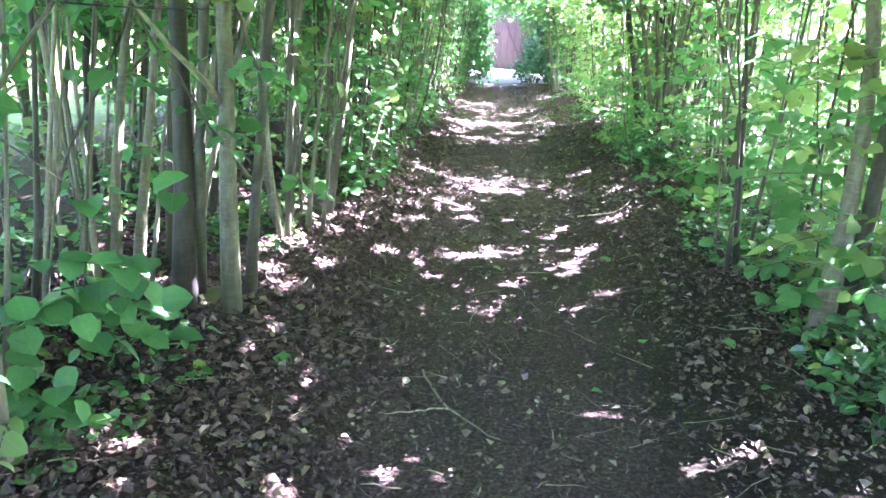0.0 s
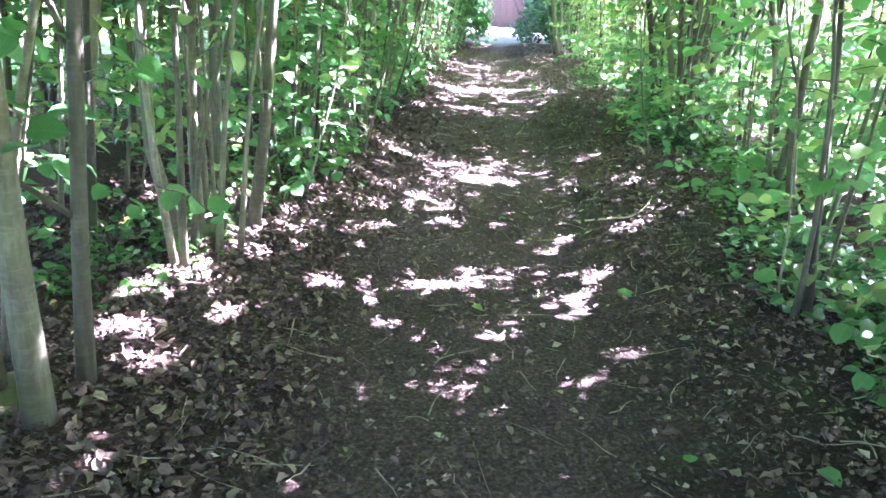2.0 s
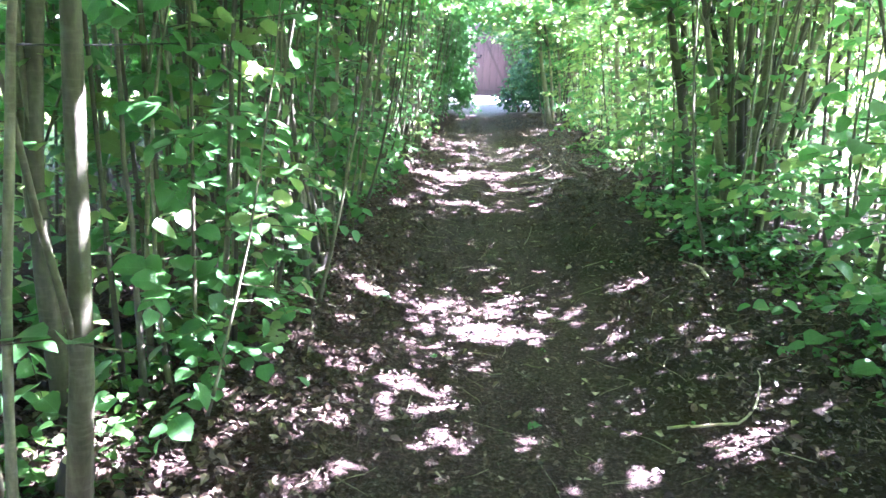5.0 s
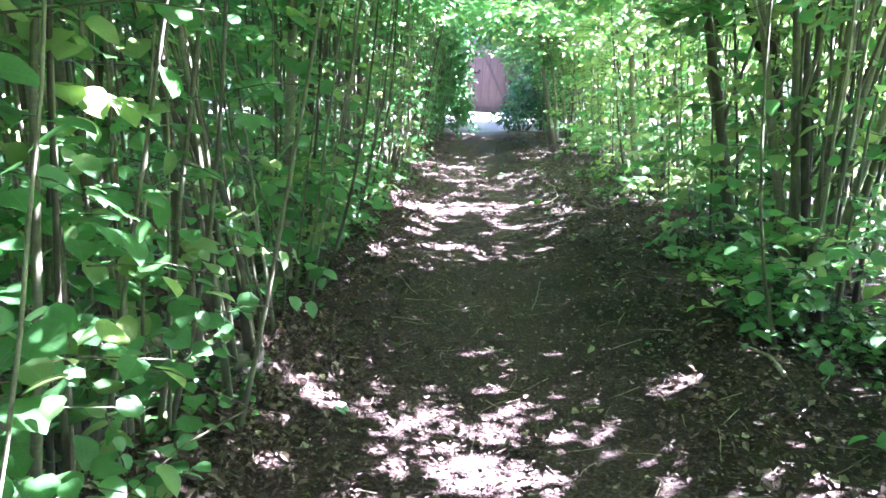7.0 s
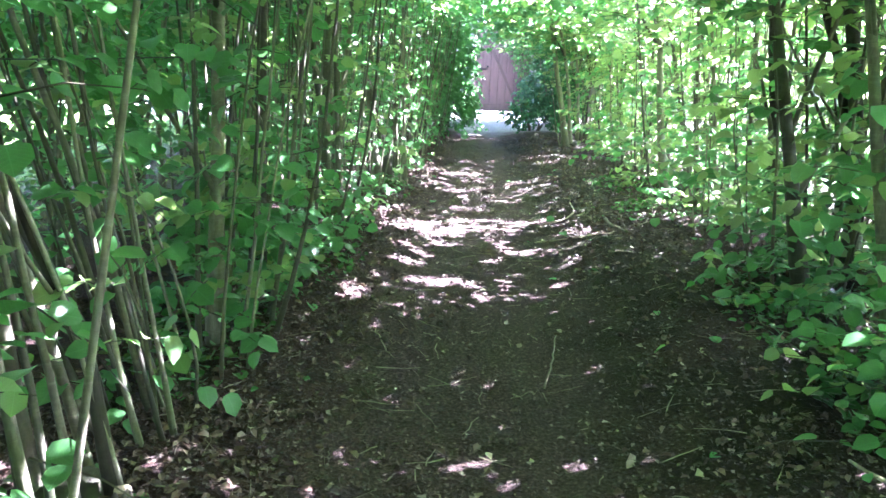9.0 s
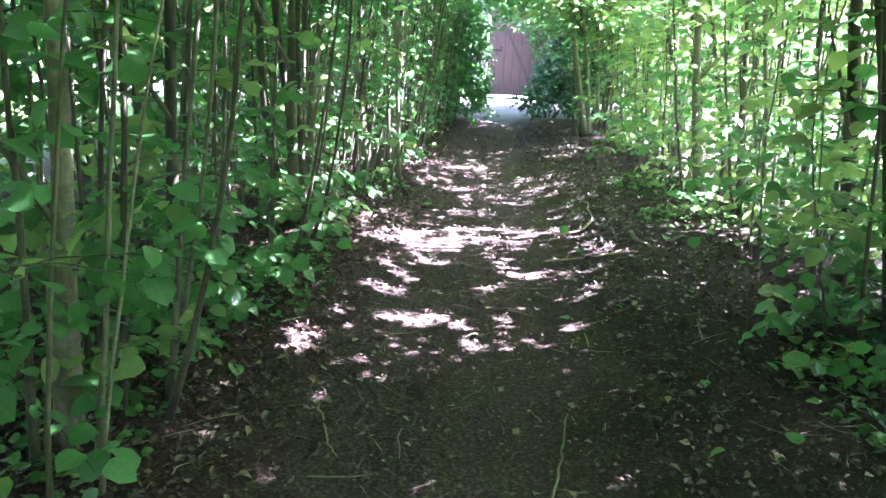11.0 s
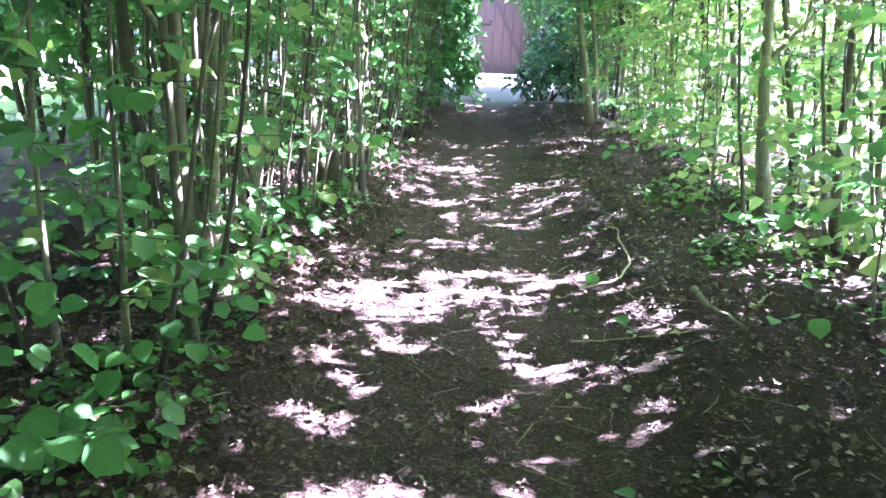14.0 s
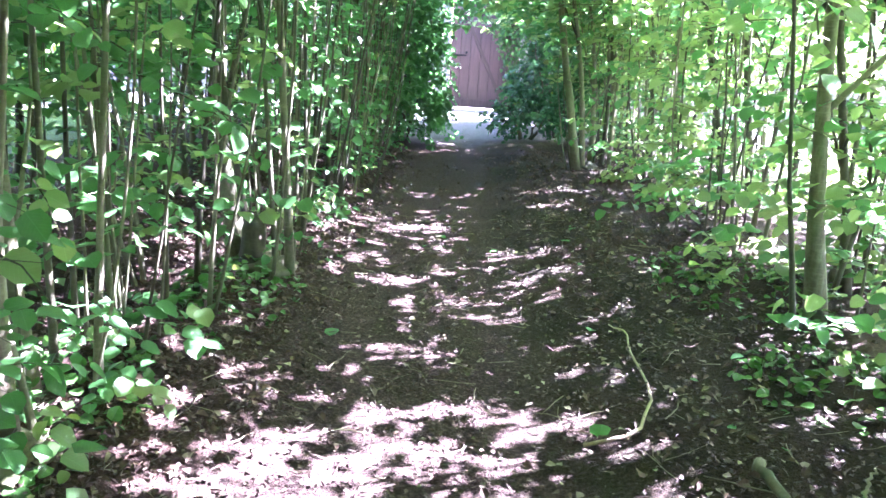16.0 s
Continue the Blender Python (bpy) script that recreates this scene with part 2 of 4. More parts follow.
def tubes(paths, radii, sides):
    """Round tapering tubes, (n, k, 3) middle lines and (n, k) radii, with closed ends."""
    paths, radii = np.asarray(paths, float), np.asarray(radii, float)
    n, k, _ = paths.shape
    along = np.gradient(paths, axis=1)
    along /= np.linalg.norm(along, axis=2, keepdims=True) + 1e-9
    ref = np.where(np.abs(along[..., 2:3]) > 0.9, np.array([1.0, 0, 0]), np.array([0, 0, 1.0]))
    u = np.cross(along, ref)
    u /= np.linalg.norm(u, axis=2, keepdims=True) + 1e-9
    v = np.cross(along, u)
    a = np.arange(sides) * 2 * np.pi / sides
    ring = u[:, :, None] * np.cos(a)[None, None, :, None] + v[:, :, None] * np.sin(a)[None, None, :, None]
    verts = (paths[:, :, None] + ring * radii[:, :, None, None]).reshape(-1, 3)
    i, j, s = np.meshgrid(np.arange(n), np.arange(k - 1), np.arange(sides), indexing="ij")
    base = (i * k + j) * sides
    quads = np.stack([base + s, base + (s + 1) % sides, base + sides + (s + 1) % sides, base + sides + s], -1).reshape(-1, 4)
    caps = [(np.arange(n)[:, None] * k * sides + np.arange(sides - 1, -1, -1)), ((np.arange(n)[:, None] * k + k - 1) * sides + np.arange(sides))]
    tri = [np.stack([c[:, 0], c[:, q], c[:, q + 1]], -1) for c in caps for q in range(1, sides - 1)]
    return verts, [np.concatenate(tri), quads]


def leaf_shape(rows, fold=0.3, curl=0.22, tooth=0.0):
    """A blade along +x of length 1, from (along, half width) rows: vertices and triangles."""
    v, f = [(0, 0, 0)], []
    for k, (u, w) in enumerate(rows[1:-1]):
        z = -curl * u * u
        edge = 1 + (tooth if k % 2 else -tooth)
        v += [(u, 0, z), (u, w * edge, z + fold * w), (u, -w * edge, z + fold * w)]
    v.append((1, 0, -curl))
    last = len(v) - 1
    f += [(0, 1, 2), (0, 3, 1)]
    for k in range(len(rows) - 3):
        a = 1 + 3 * k
        f += [(a, a + 3, a + 4), (a, a + 4, a + 1), (a, a + 2, a + 5), (a, a + 5, a + 3)]
    a = last - 3
    f += [(a, last, a + 1), (a, a + 2, last)]
    return np.array(v, float), np.array(f, np.int32)


ROUND_LEAF = leaf_shape([(0, 0), (0.02, 0.24), (0.2, 0.42), (0.42, 0.47), (0.65, 0.42), (0.84, 0.25), (1, 0)], 0.22, 0.2, 0.05)
PLAIN_LEAF = leaf_shape([(0, 0), (0.12, 0.38), (0.5, 0.46), (0.82, 0.27), (1, 0)])
ROUGH_LEAF = leaf_shape([(0, 0), (0.22, 0.44), (0.7, 0.38), (1, 0)])
CURLED_LEAF = leaf_shape([(0, 0), (0.25, 0.27), (0.65, 0.27), (1, 0)], 0.9, 0.4, 0.25)
SHRED = (np.array([(0, 0, 0), (0.4, 0.05, 0.03), (1, 0.01, 0.0), (0.5, -0.05, -0.01)]), np.array([(0, 2, 1), (0, 3, 2)], np.int32))
CROWN_LEAF = leaf_shape([(0, 0), (0.45, 0.44), (1, 0)])
ROOF_LEAF = (np.array([(0, 0, 0), (0.45, 0.45, 0.1), (1, 0, -0.1), (0.45, -0.45, 0.1)]), np.array([(0, 2, 1), (0, 3, 2)], np.int32))

# openings in the leaf roof, named by the spot of ground that the sun reaches through them: x, y, half width, half length
GAPS_NEAR = [(0.1, 4.97, 0.26, 0.11), (-0.51, 4.68, 0.1, 0.06), (-0.28, 4.82, 0.1, 0.07), (0.46, 5.16, 0.07, 0.05), (0.81, 5.65, 0.08, 0.05), (0.55, 6.12, 0.1, 0.06), (0.09, 6.09, 0.08, 0.05), (0.41, 7.36, 0.16, 0.09),
             (1.27, 5.97, 0.12, 0.09), (1.03, 2.33, 0.1, 0.08), (-0.56, 1.96, 0.08, 0.07), (-0.12, 3.86, 0.08, 0.05), (0.52, 7.78, 0.12, 0.06), (-0.3, 7.84, 0.09, 0.06), (0.11, 7.87, 0.08, 0.06), (-0.5, 7.96, 0.1, 0.08),
             (1.38, 8.1, 0.05, 0.06), (0.34, 11.42, 0.24, 0.12), (-0.34, 10.75, 0.12, 0.2), (1.1, 10.72, 0.06, 0.04)]
GAPS_FAR = [(0.2, 13.2, 0.42, 0.28), (0.82, 13.4, 0.42, 0.17), (1.1, 12.42, 0.18, 0.08), (0.36, 12.65, 0.12, 0.06), (0.07, 11.85, 0.16, 0.09), (0.6, 13.78, 0.16, 0.09), (1.27, 13.69, 0.16, 0.07), (1.55, 13.43, 0.14, 0.06),
            (0.62, 14.52, 0.26, 0.11), (0.95, 13.88, 0.2, 0.07), (2.51, 13.48, 0.26, 0.1), (2.6, 14.4, 0.3, 0.1), (1.77, 14.98, 0.12, 0.07), (1.22, 15.04, 0.14, 0.07), (0.56, 15.76, 0.24, 0.09), (2.1, 19.15, 0.4, 0.12),
            (1.93, 18.3, 0.22, 0.1), (3.2, 16.2, 0.3, 0.14), (0.7, 17.5, 0.3, 0.12)]


chance = np.random.default_rng(99)
SMALL_GAPS = []


def scatter_gaps(count, y0, y1, limit, patchy, west, wide):
    """Small chance openings in the leaf roof, thickest along the middle of the path."""
    found = 0
    while found < count:
        gx, gy = chance.uniform(-1.3, 2.5), chance.uniform(y0, y1)
        off = gx - middle(gy)
        need = limit + (1.3 * off if off > wide else west * abs(off))
        if patchy * noise.noise(Vector((gx * 0.9, gy * 0.5, 7.0))) + chance.normal(0, 0.2) > need and (not 8.25 < gy < 11.2 or chance.uniform(0, 1) < 0.5):
            big = 0.055 if gy > 11 else 0.035
            SMALL_GAPS.append((gx, gy, chance.uniform(0.0, big), chance.uniform(0.0, big)))
            found += 1


scatter_gaps(640, 2.0, 11.5, 0.0, 0.55, 0.2, 0.6)
scatter_gaps(640, 11.6, 18.6, -0.25, 1.0, 0.15, 0.95)
scatter_gaps(40, 18.6, 19.8, -0.1, 1.0, 0.15, 1.15)
# openings that let the sun onto the face of the western hedge
FACE_GAPS = [(chance.uniform(-3.4, -0.9), chance.uniform(3.0, 16.8), chance.uniform(0.06, 0.2), chance.uniform(0.06, 0.16)) for _ in range(260)]
FACE_GAPS = [g for k, g in enumerate(FACE_GAPS) if not 6.2 < g[1] < 13.0 or (k % 6 == 0 and g[1] > 10.5)]
# and onto the bare stems at its nearer end
FACE_GAPS += [(chance.uniform(-1.7, -0.8), chance.uniform(3.6, 6.0), chance.uniform(0.08, 0.2), chance.uniform(0.08, 0.18)) for _ in range(20)]


def leaves(points, ways, sizes, shape, tilt=0.5, rng=None, sun_gaps=True):
    """Blades of one shape at points, growing along ways; flat side up, more or less."""
    if sun_gaps:
        t = points[:, 2] / SUN.z
        gx, gy = points[:, 0] - SUN.x * t, points[:, 1] - SUN.y * t
        keep = np.ones(len(points), bool)
        stray = rng.uniform(0.25, 1.35, len(points)) * (rng.uniform(0, 1, len(points)) > 0.07)
        for x, y, a, b in GAPS_NEAR + GAPS_FAR:
            keep &= ~((((gx - x) / (a + 0.05)) ** 2 + ((gy - y) / (b + 0.05)) ** 2 < np.where(stray > 0, np.maximum(stray, 0.8), 0)) & (points[:, 2] > 0.8))
        for x, y, a, b in SMALL_GAPS:
            keep &= ~((((gx - x) / (a + 0.044)) ** 2 + ((gy - y) / (b + 0.044)) ** 2 < stray) & (points[:, 2] > 0.8))
        high = (points[:, 2] > 1.9) & (points[:, 0] > 0)
        for x, y, a, b in FACE_GAPS:
            keep &= ~((((gx - x) / a) ** 2 + ((gy - y) / b) ** 2 < stray) & high)
        lane = points[:, 0] - middle(points[:, 1]) + rng.normal(0, 0.08, len(points))
        keep &= ~((lane > -1.02 + 0.2 * smooth(12, 14, points[:, 1])) & (lane < 1.3) & (points[:, 2] < 2.3) & (points[:, 1] < 21.5))
        points, ways, sizes = points[keep], ways[keep], sizes[keep]
    n = len(points)
    a = ways / (np.linalg.norm(ways, axis=1, keepdims=True) + 1e-9)
    up = np.array([0, 0, 1.0]) + rng.normal(0, tilt, (n, 3))
    b = np.cross(up, a)
    b /= np.linalg.norm(b, axis=1, keepdims=True) + 1e-9
    c = np.cross(a, b)
    v, f = shape
    s = sizes[:, None, None]
    verts = points[:, None] + s * (v[None, :, 0:1] * a[:, None] + v[None, :, 1:2] * b[:, None] + v[None, :, 2:3] * c[:, None])
    faces = (np.arange(n, dtype=np.int32) * len(v))[:, None, None] + f[None]
    return verts.reshape(-1, 3), faces.reshape(-1, 3)


def sprays(origins, ways, length, count, size, shape, rng, droop=0.25, tilt=0.35, thin=1):
    """Twigs with two rows of leaves. Returns leaf vertices and faces, and twig vertices and faces."""
    n = len(origins)
    w = ways / (np.linalg.norm(ways, axis=1, keepdims=True) + 1e-9)
    L = length * rng.uniform(0.6, 1.3, n)
    s = np.linspace(0.12, 1, count)
    pts = origins[:, None] + w[:, None] * (s[None, :, None] * L[:, None, None])
    pts[..., 2] -= droop * (s ** 2)[None] * L[:, None]
    side = np.cross(w, [0, 0, 1.0])
    side /= np.linalg.norm(side, axis=1, keepdims=True) + 1e-9
    alt = np.where(np.arange(count) % 2, 1.0, -1.0)
    alt[-1] = 0.1
    d = 0.55 * w[:, None] + side[:, None] * alt[None, :, None] * 0.9 + rng.normal(0, 0.25, (n, count, 3))
    d[..., 2] -= rng.uniform(0.0, 0.7, (n, count))
    sz = size * rng.uniform(0.5, 1.3, (n, count)) * (1 - 0.25 * np.abs(s - 0.6))[None]
    lv, lf = leaves(pts.reshape(-1, 3), d.reshape(-1, 3), sz.ravel(), shape, tilt, rng)
    q = np.array([0, 0.5, 1.0])
    mid = origins[:, None] + w[:, None] * (q[None, :, None] * L[:, None, None])
    mid[..., 2] -= droop * (q ** 2)[None] * L[:, None]
    mid = mid[::thin]
    # no bare twig hangs into the trodden lane
    keep = ~((np.abs(mid[..., 0] - middle(mid[..., 1])) < 0.6) & (mid[..., 2] < 2.2)).any(1)
    mid = mid[keep] if keep.any() else mid[:1]
    tv, tf = tubes(mid, np.tile([0.0035, 0.0025, 0.0012], (len(mid), 1)), 3)
    return lv, lf, tv, tf


# ---- ground ----
def build_ground():
    gx = np.concatenate([[-400, -150, -70, -35, -20, -13, -9, -7, -5.5, -4.5], np.arange(-3.8, 5.6, 0.07), [6.2, 7, 8.5, 11, 15, 22, 38, 75, 150, 400]])
    gy = np.concatenate([[-300, -100, -40, -20, -12, -8, -6, -4.5], np.arange(-3.5, 33, 0.08), [34, 36, 40, 48, 70, 120, 400]])
    X, Y = np.meshgrid(gx, gy, indexing="ij")
    Z = ground_z(X, Y)
    rough = np.array([noise.fractal((x * 2.2, y * 2.2, 3.0), 0.7, 2.1, 5) for x, y in zip(X.ravel(), Y.ravel())]).reshape(X.shape)
    edge = smooth(0.4, 1.3, np.abs(X - middle(Y)))
    Z = Z + rough * (0.008 + 0.014 * edge) * (1 - smooth(40, 80, np.abs(X) + np.abs(Y - 15)))
    V = np.stack([X, Y, Z], -1).reshape(-1, 3)
    nx, ny = X.shape
    i, j = np.meshgrid(np.arange(nx - 1), np.arange(ny - 1), indexing="ij")
    a = (i * ny + j).ravel()
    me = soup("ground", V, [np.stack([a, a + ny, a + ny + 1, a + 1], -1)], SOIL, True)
    cover = me.attributes.new("cover", "FLOAT_COLOR", "POINT")
    d = np.abs(X - middle(Y))
    mould = smooth(0.45, 1.0, d + 0.25 * rough)
    grass = smooth(4.2, 6.0, np.where(X > middle(Y), X - middle(Y), (middle(Y) - X))) * (1 - smooth(23, 25, Y) * (d < 9))
    gravel = smooth(23.0, 25.4, Y + 0.6 * rough) * (1 - smooth(33, 34, Y)) * (d < 12)
    # alpha: eastern half, where moss and painted shade darken the soil
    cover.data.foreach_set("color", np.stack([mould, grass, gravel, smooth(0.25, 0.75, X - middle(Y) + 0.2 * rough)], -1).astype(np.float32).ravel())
    tagged(new("ground", me), "dark trodden woodland soil with leaf mould along its edges", "ground", kind="structure")


build_ground()


# ---- hazel bushes ----
def stem_path(x, y, midx, midz, topx, topz, height, lean, rng, k=13):
    """A rod from its foot through a middle and an upper point, then arching on to its full height."""
    z = np.linspace(0, 1, k) ** 0.9 * height
    c = np.polyfit([0, midz, topz], [0, midx, topx], 2) if topz > midz + 0.05 else np.array([0, midx / midz, 0])
    zz = np.minimum(z, topz)
    px = np.polyval(c, zz)
    slope = np.clip(np.polyval(np.polyder(c), topz), -0.35, 0.35)
    over = np.maximum(z - topz, 0)
    px += slope * over + lean * 0.05 * over ** 2
    bend = 0.35 if x < middle(y) else 0.9
    wig = rng.normal(0, 0.012, k).cumsum() * bend
    py = rng.normal(0, 0.05) * z + rng.normal(0, 0.012, k).cumsum() * 0.5
    gz = ground_z(x, y) - 0.05
    return np.stack([px + wig + x, py + y, z + gz], -1)


def hazel(x, y, rods, label, low=40, crown=180, zlow=0.3, reach=0.5, seed=0, extra=0, spread=0.5, sunny=0.3, slope=0.0, leafsize=0.085, stump=0.0, top=2.5, shape=None, group="hazel hedge", height=4.8):
    """A hazel stool: rods (dx, dy, middle dx, middle z, upper dx, upper z, radius), slim rods besides, branches and leaves."""
    rng = np.random.default_rng(seed + abs(int(x * 100)) * 31 + abs(int(y * 100)) + (5 if x < 0 else 0))
    shape = shape or PLAIN_LEAF
    inward = 1.0 if x < middle(y) else -1.0
    bush = thing("hazel_bush", x, y, float(ground_z(x, y)), label, "bush", group)
    inv = Matrix.Translation(-bush.location)
    lines = []
    for dx, dy, mx, mz, tx, tz, r in rods:
        h = height + rng.uniform(-0.8, 0.8) if r > 0.013 else rng.uniform(2.2, 3.4)
        lines.append((stem_path(x + dx, y + dy, mx, mz, tx, tz, h, inward * rng.uniform(0.3, 1.4), rng), r))
    for _ in range(extra):
        a, q = rng.uniform(0, 6.28), spread * rng.uniform(0.2, 1)
        tx = math.cos(a) * q * 0.8 + 0.06 * inward + slope
        lines.append((stem_path(x + math.cos(a) * q * 0.6, y + math.sin(a) * q * 1.3, tx * rng.uniform(0.3, 0.6), 0.9, tx * 0.8, 1.7, rng.uniform(2.4, 4.6), inward * rng.uniform(0, 1), rng), rng.uniform(0.005, 0.015)))
    origin = np.array(bush.location)
    for path, r in lines:
        k = len(path)
        u = np.linspace(0, 1, k)
        rad = r * (1 - 0.75 * u) * (1 + 0.5 * np.exp(-u * 14)) * (1 + rng.normal(0, 0.03, k))
        v, f = tubes(path[None] - origin, rad[None], 10 if r > 0.018 else 6)
        stem = part("stem", soup("stem", v, f, HAZEL_BARK if rng.random() > 0.2 else OLD_BARK, True), bush)
        if r > 0.016:
            for _ in range(rng.integers(1, 4)):
                at = rng.uniform(0.7, 2.4)
                foot = np.array([np.interp(at, path[:, 2], path[:, c]) for c in range(3)])
                way = np.array([rng.normal(0, 0.6) + 0.15 * inward, rng.normal(0, 0.6), rng.uniform(0.9, 2.2)])
                q = np.linspace(0, 1, 7)[:, None] * rng.uniform(0.7, 1.6)
                side = foot + way / np.linalg.norm(way) * q + rng.normal(0, 0.01, (7, 3)).cumsum(0) + np.array([0, 0, 0.12]) * q ** 2
                if (np.abs(side[:, 0] - middle(side[:, 1]))[side[:, 2] < 2.6] < 0.95).any():
                    # twigs over the trodden lane are broken off by walkers: they grow outwards
                    side[:, 0] = foot[0] - inward * np.abs(side[:, 0] - foot[0])
                v, f = tubes(side[None] - origin, (r * 0.42 * np.linspace(1, 0.3, 7))[None], 6)
                part("branch", soup("branch", v, f, HAZEL_BARK, True), stem)
    if stump:
        bm = bmesh.new()
        bmesh.ops.create_icosphere(bm, subdivisions=3, radius=1)
        for v in bm.verts:
            w = 1 + 0.35 * noise.fractal(v.co * 2.3 + Vector((x, y, 0)), 0.8, 2, 4)
            v.co = Vector((v.co.x * stump * w * 1.1, v.co.y * stump * w * 1.25, max(v.co.z, -0.4) * stump * 0.55 * w))
        part("stump", mesh_of("stump", bm, MOSSY_FOOT, True), bush, "mossy old stump at the foot of the stems")
    # leafy twigs
    def from_rods(n, z0, z1, out):
        o = np.empty((n, 3))
        for q in range(n):
            path = lines[rng.integers(len(lines))][0]
            z = rng.uniform(z0, z1)
            o[q] = [np.interp(z, path[:, 2], path[:, c]) for c in range(3)]
            o[q, 2] = min(z, path[-1, 2])
        o[:, :2] += rng.normal(0, out, (n, 2))
        a = rng.uniform(0, 2 * np.pi, n)
        w = np.stack([np.cos(a) + 0.35 * inward, np.sin(a) * 1.1, rng.uniform(-0.1, 0.6, n)], -1)
        return o, w
    bits = {HAZEL_LEAF: [], HAZEL_SUNNY: []}
    twv, twf, m = [], [[], []], 0
    for n, z0, z1, out, length, cnt, size, shp in ((low, zlow, top, 0.08 + 0.25 * reach, reach, 7, leafsize, shape), (crown, 2.5 if inward > 0 else 2.0, 5.4, 0.75, 0.75, 10, 0.13, ROOF_LEAF)):
        for mat, share in ((HAZEL_LEAF, 1 - sunny), (HAZEL_SUNNY, sunny)):
            q = int(round(n * share))
            if q < 1:
                continue
            o, w = from_rods(q, z0, z1, out)
            if z0 > 1.9:
                o[:, 0] += inward * rng.uniform(-0.8, 1.3, q)
            lv, lf, tv, tf = sprays(o, w, length, cnt, size, shp, rng, thin=6 if z0 > 1.9 else 2)
            bits[mat].append((lv - origin, lf, np.tile(shp[0][:, :2], (len(lv) // len(shp[0]), 1))))
            twv.append(tv - origin)
            for g in (0, 1):
                twf[g].append(tf[g] + m)
            m += len(tv)
    for mat, list_ in bits.items():
        if list_:
            off, vs, fs = 0, [], []
            for v, f, _ in list_:
                vs.append(v), fs.append(f + off)
                off += len(v)
            if off:
                me = soup("foliage", np.concatenate(vs), [np.concatenate(fs)], mat, True)
                uv = np.concatenate([b for _, _, b in list_])
                blade = me.attributes.new("blade", "FLOAT_VECTOR", "POINT")
                blade.data.foreach_set("vector", np.column_stack([uv, np.ones(len(uv))]).astype(np.float32).ravel())
                part("foliage", me, bush, "yellow-green leaves with sunlight put into their colour" if mat is HAZEL_SUNNY else "")["kind"] = "stuff"
    if twv:
        part("branchwork", soup("branchwork", np.concatenate(twv), [np.concatenate(g) for g in twf], TWIG_BARK), bush)["kind"] = "stuff"
    return bush


TALL = "tall hazel stool with bare grey-brown stems beside the path"
LEAFY = "leafy hazel bush with slim rods at the path edge"
BACK = "hazel thicket of thin rods and bright leaves"
# near side, along the path's western edge
hazel(-1.14, 3.39, [(-0.09, -0.12, -0.00, 0.79, -0.02, 1.40, 0.044), (0.14, -0.12, -0.01, 0.81, -0.01, 1.42, 0.036), (-0.05, -0.04, 0.04, 0.79, 0.08, 1.41, 0.028), (0.16, 0.11, 0.05, 0.65, 0.12, 1.44, 0.024), (-0.15, 0.20, 0.09, 0.58, 0.18, 0.95, 0.015)], TALL, low=8, zlow=0.9, stump=0.1)
hazel(-1.62, 3.52, [(-0.03, -0.06, 0.06, 0.72, 0.16, 1.37, 0.021), (0.03, 0.06, 0.07, 0.71, 0.14, 1.38, 0.024), (0.12, 0.3, 0.02, 0.8, 0.1, 1.5, 0.02)], TALL, low=12, zlow=0.4, extra=8, sunny=0.1)
hazel(-1.97, 3.29, [(-0.04, -0.06, 0.26, 0.64, 0.21, 1.31, 0.019), (0.04, 0.06, 0.14, 0.70, 0.38, 1.12, 0.013)], TALL, low=24, extra=9, sunny=0.1)
hazel(-1.52, 2.4, [], "low leafy hazel shoots with broad leaves", low=30, crown=154, zlow=0.12, top=0.7, sunny=0.1, extra=5, spread=0.3, shape=ROUND_LEAF, leafsize=0.11, reach=0.4)
hazel(-1.00, 4.71, [(-0.06, -0.16, -0.08, 0.58, -0.12, 1.14, 0.015), (-0.01, -0.19, 0.03, 0.81, 0.05, 1.48, 0.015)], TALL, low=12, zlow=0.5, extra=2)
hazel(-1.07, 5.10, [(-0.04, -0.32, -0.11, 0.68, -0.06, 1.41, 0.027), (0.01, -0.31, 0.05, 0.51, 0.31, 1.43, 0.013), (-0.03, -0.09, 0.01, 0.64, 0.08, 1.43, 0.022), (0.05, -0.07, -0.01, 0.64, -0.04, 1.42, 0.011), (0.195, 0.10, 0.10, 0.70, 0.17, 1.45, 0.027), (-0.18, 0.84, -0.04, 0.82, 0.01, 1.45, 0.034)], TALL, low=26, zlow=0.45, extra=3, stump=0.13, reach=0.4)
hazel(-1.82, 5.30, [(0.00, 0.00, 0.07, 0.69, 0.18, 1.38, 0.029), (0.2, -0.4, 0.05, 0.8, 0.1, 1.5, 0.02)], TALL, low=40, extra=4)
hazel(-1.0, 6.3, [(-0.1, 0.1, 0.0, 0.8, 0.06, 1.5, 0.012), (0.05, -0.1, -0.05, 0.8, 0.02, 1.5, 0.01)], LEAFY, low=75, zlow=0.15, extra=6, shape=ROUND_LEAF, leafsize=0.095, reach=0.45)
hazel(-1.0, 7.0, [(0.0, 0.0, -0.06, 0.8, -0.12, 1.5, 0.014)], LEAFY, low=80, zlow=0.2, extra=9, shape=ROUND_LEAF, leafsize=0.09, reach=0.45)
hazel(-0.82, 7.5, [(0.1, 0.4, -0.02, 0.5, -0.05, 1.0, 0.012)], LEAFY, low=36, zlow=0.3, extra=10, reach=0.4)
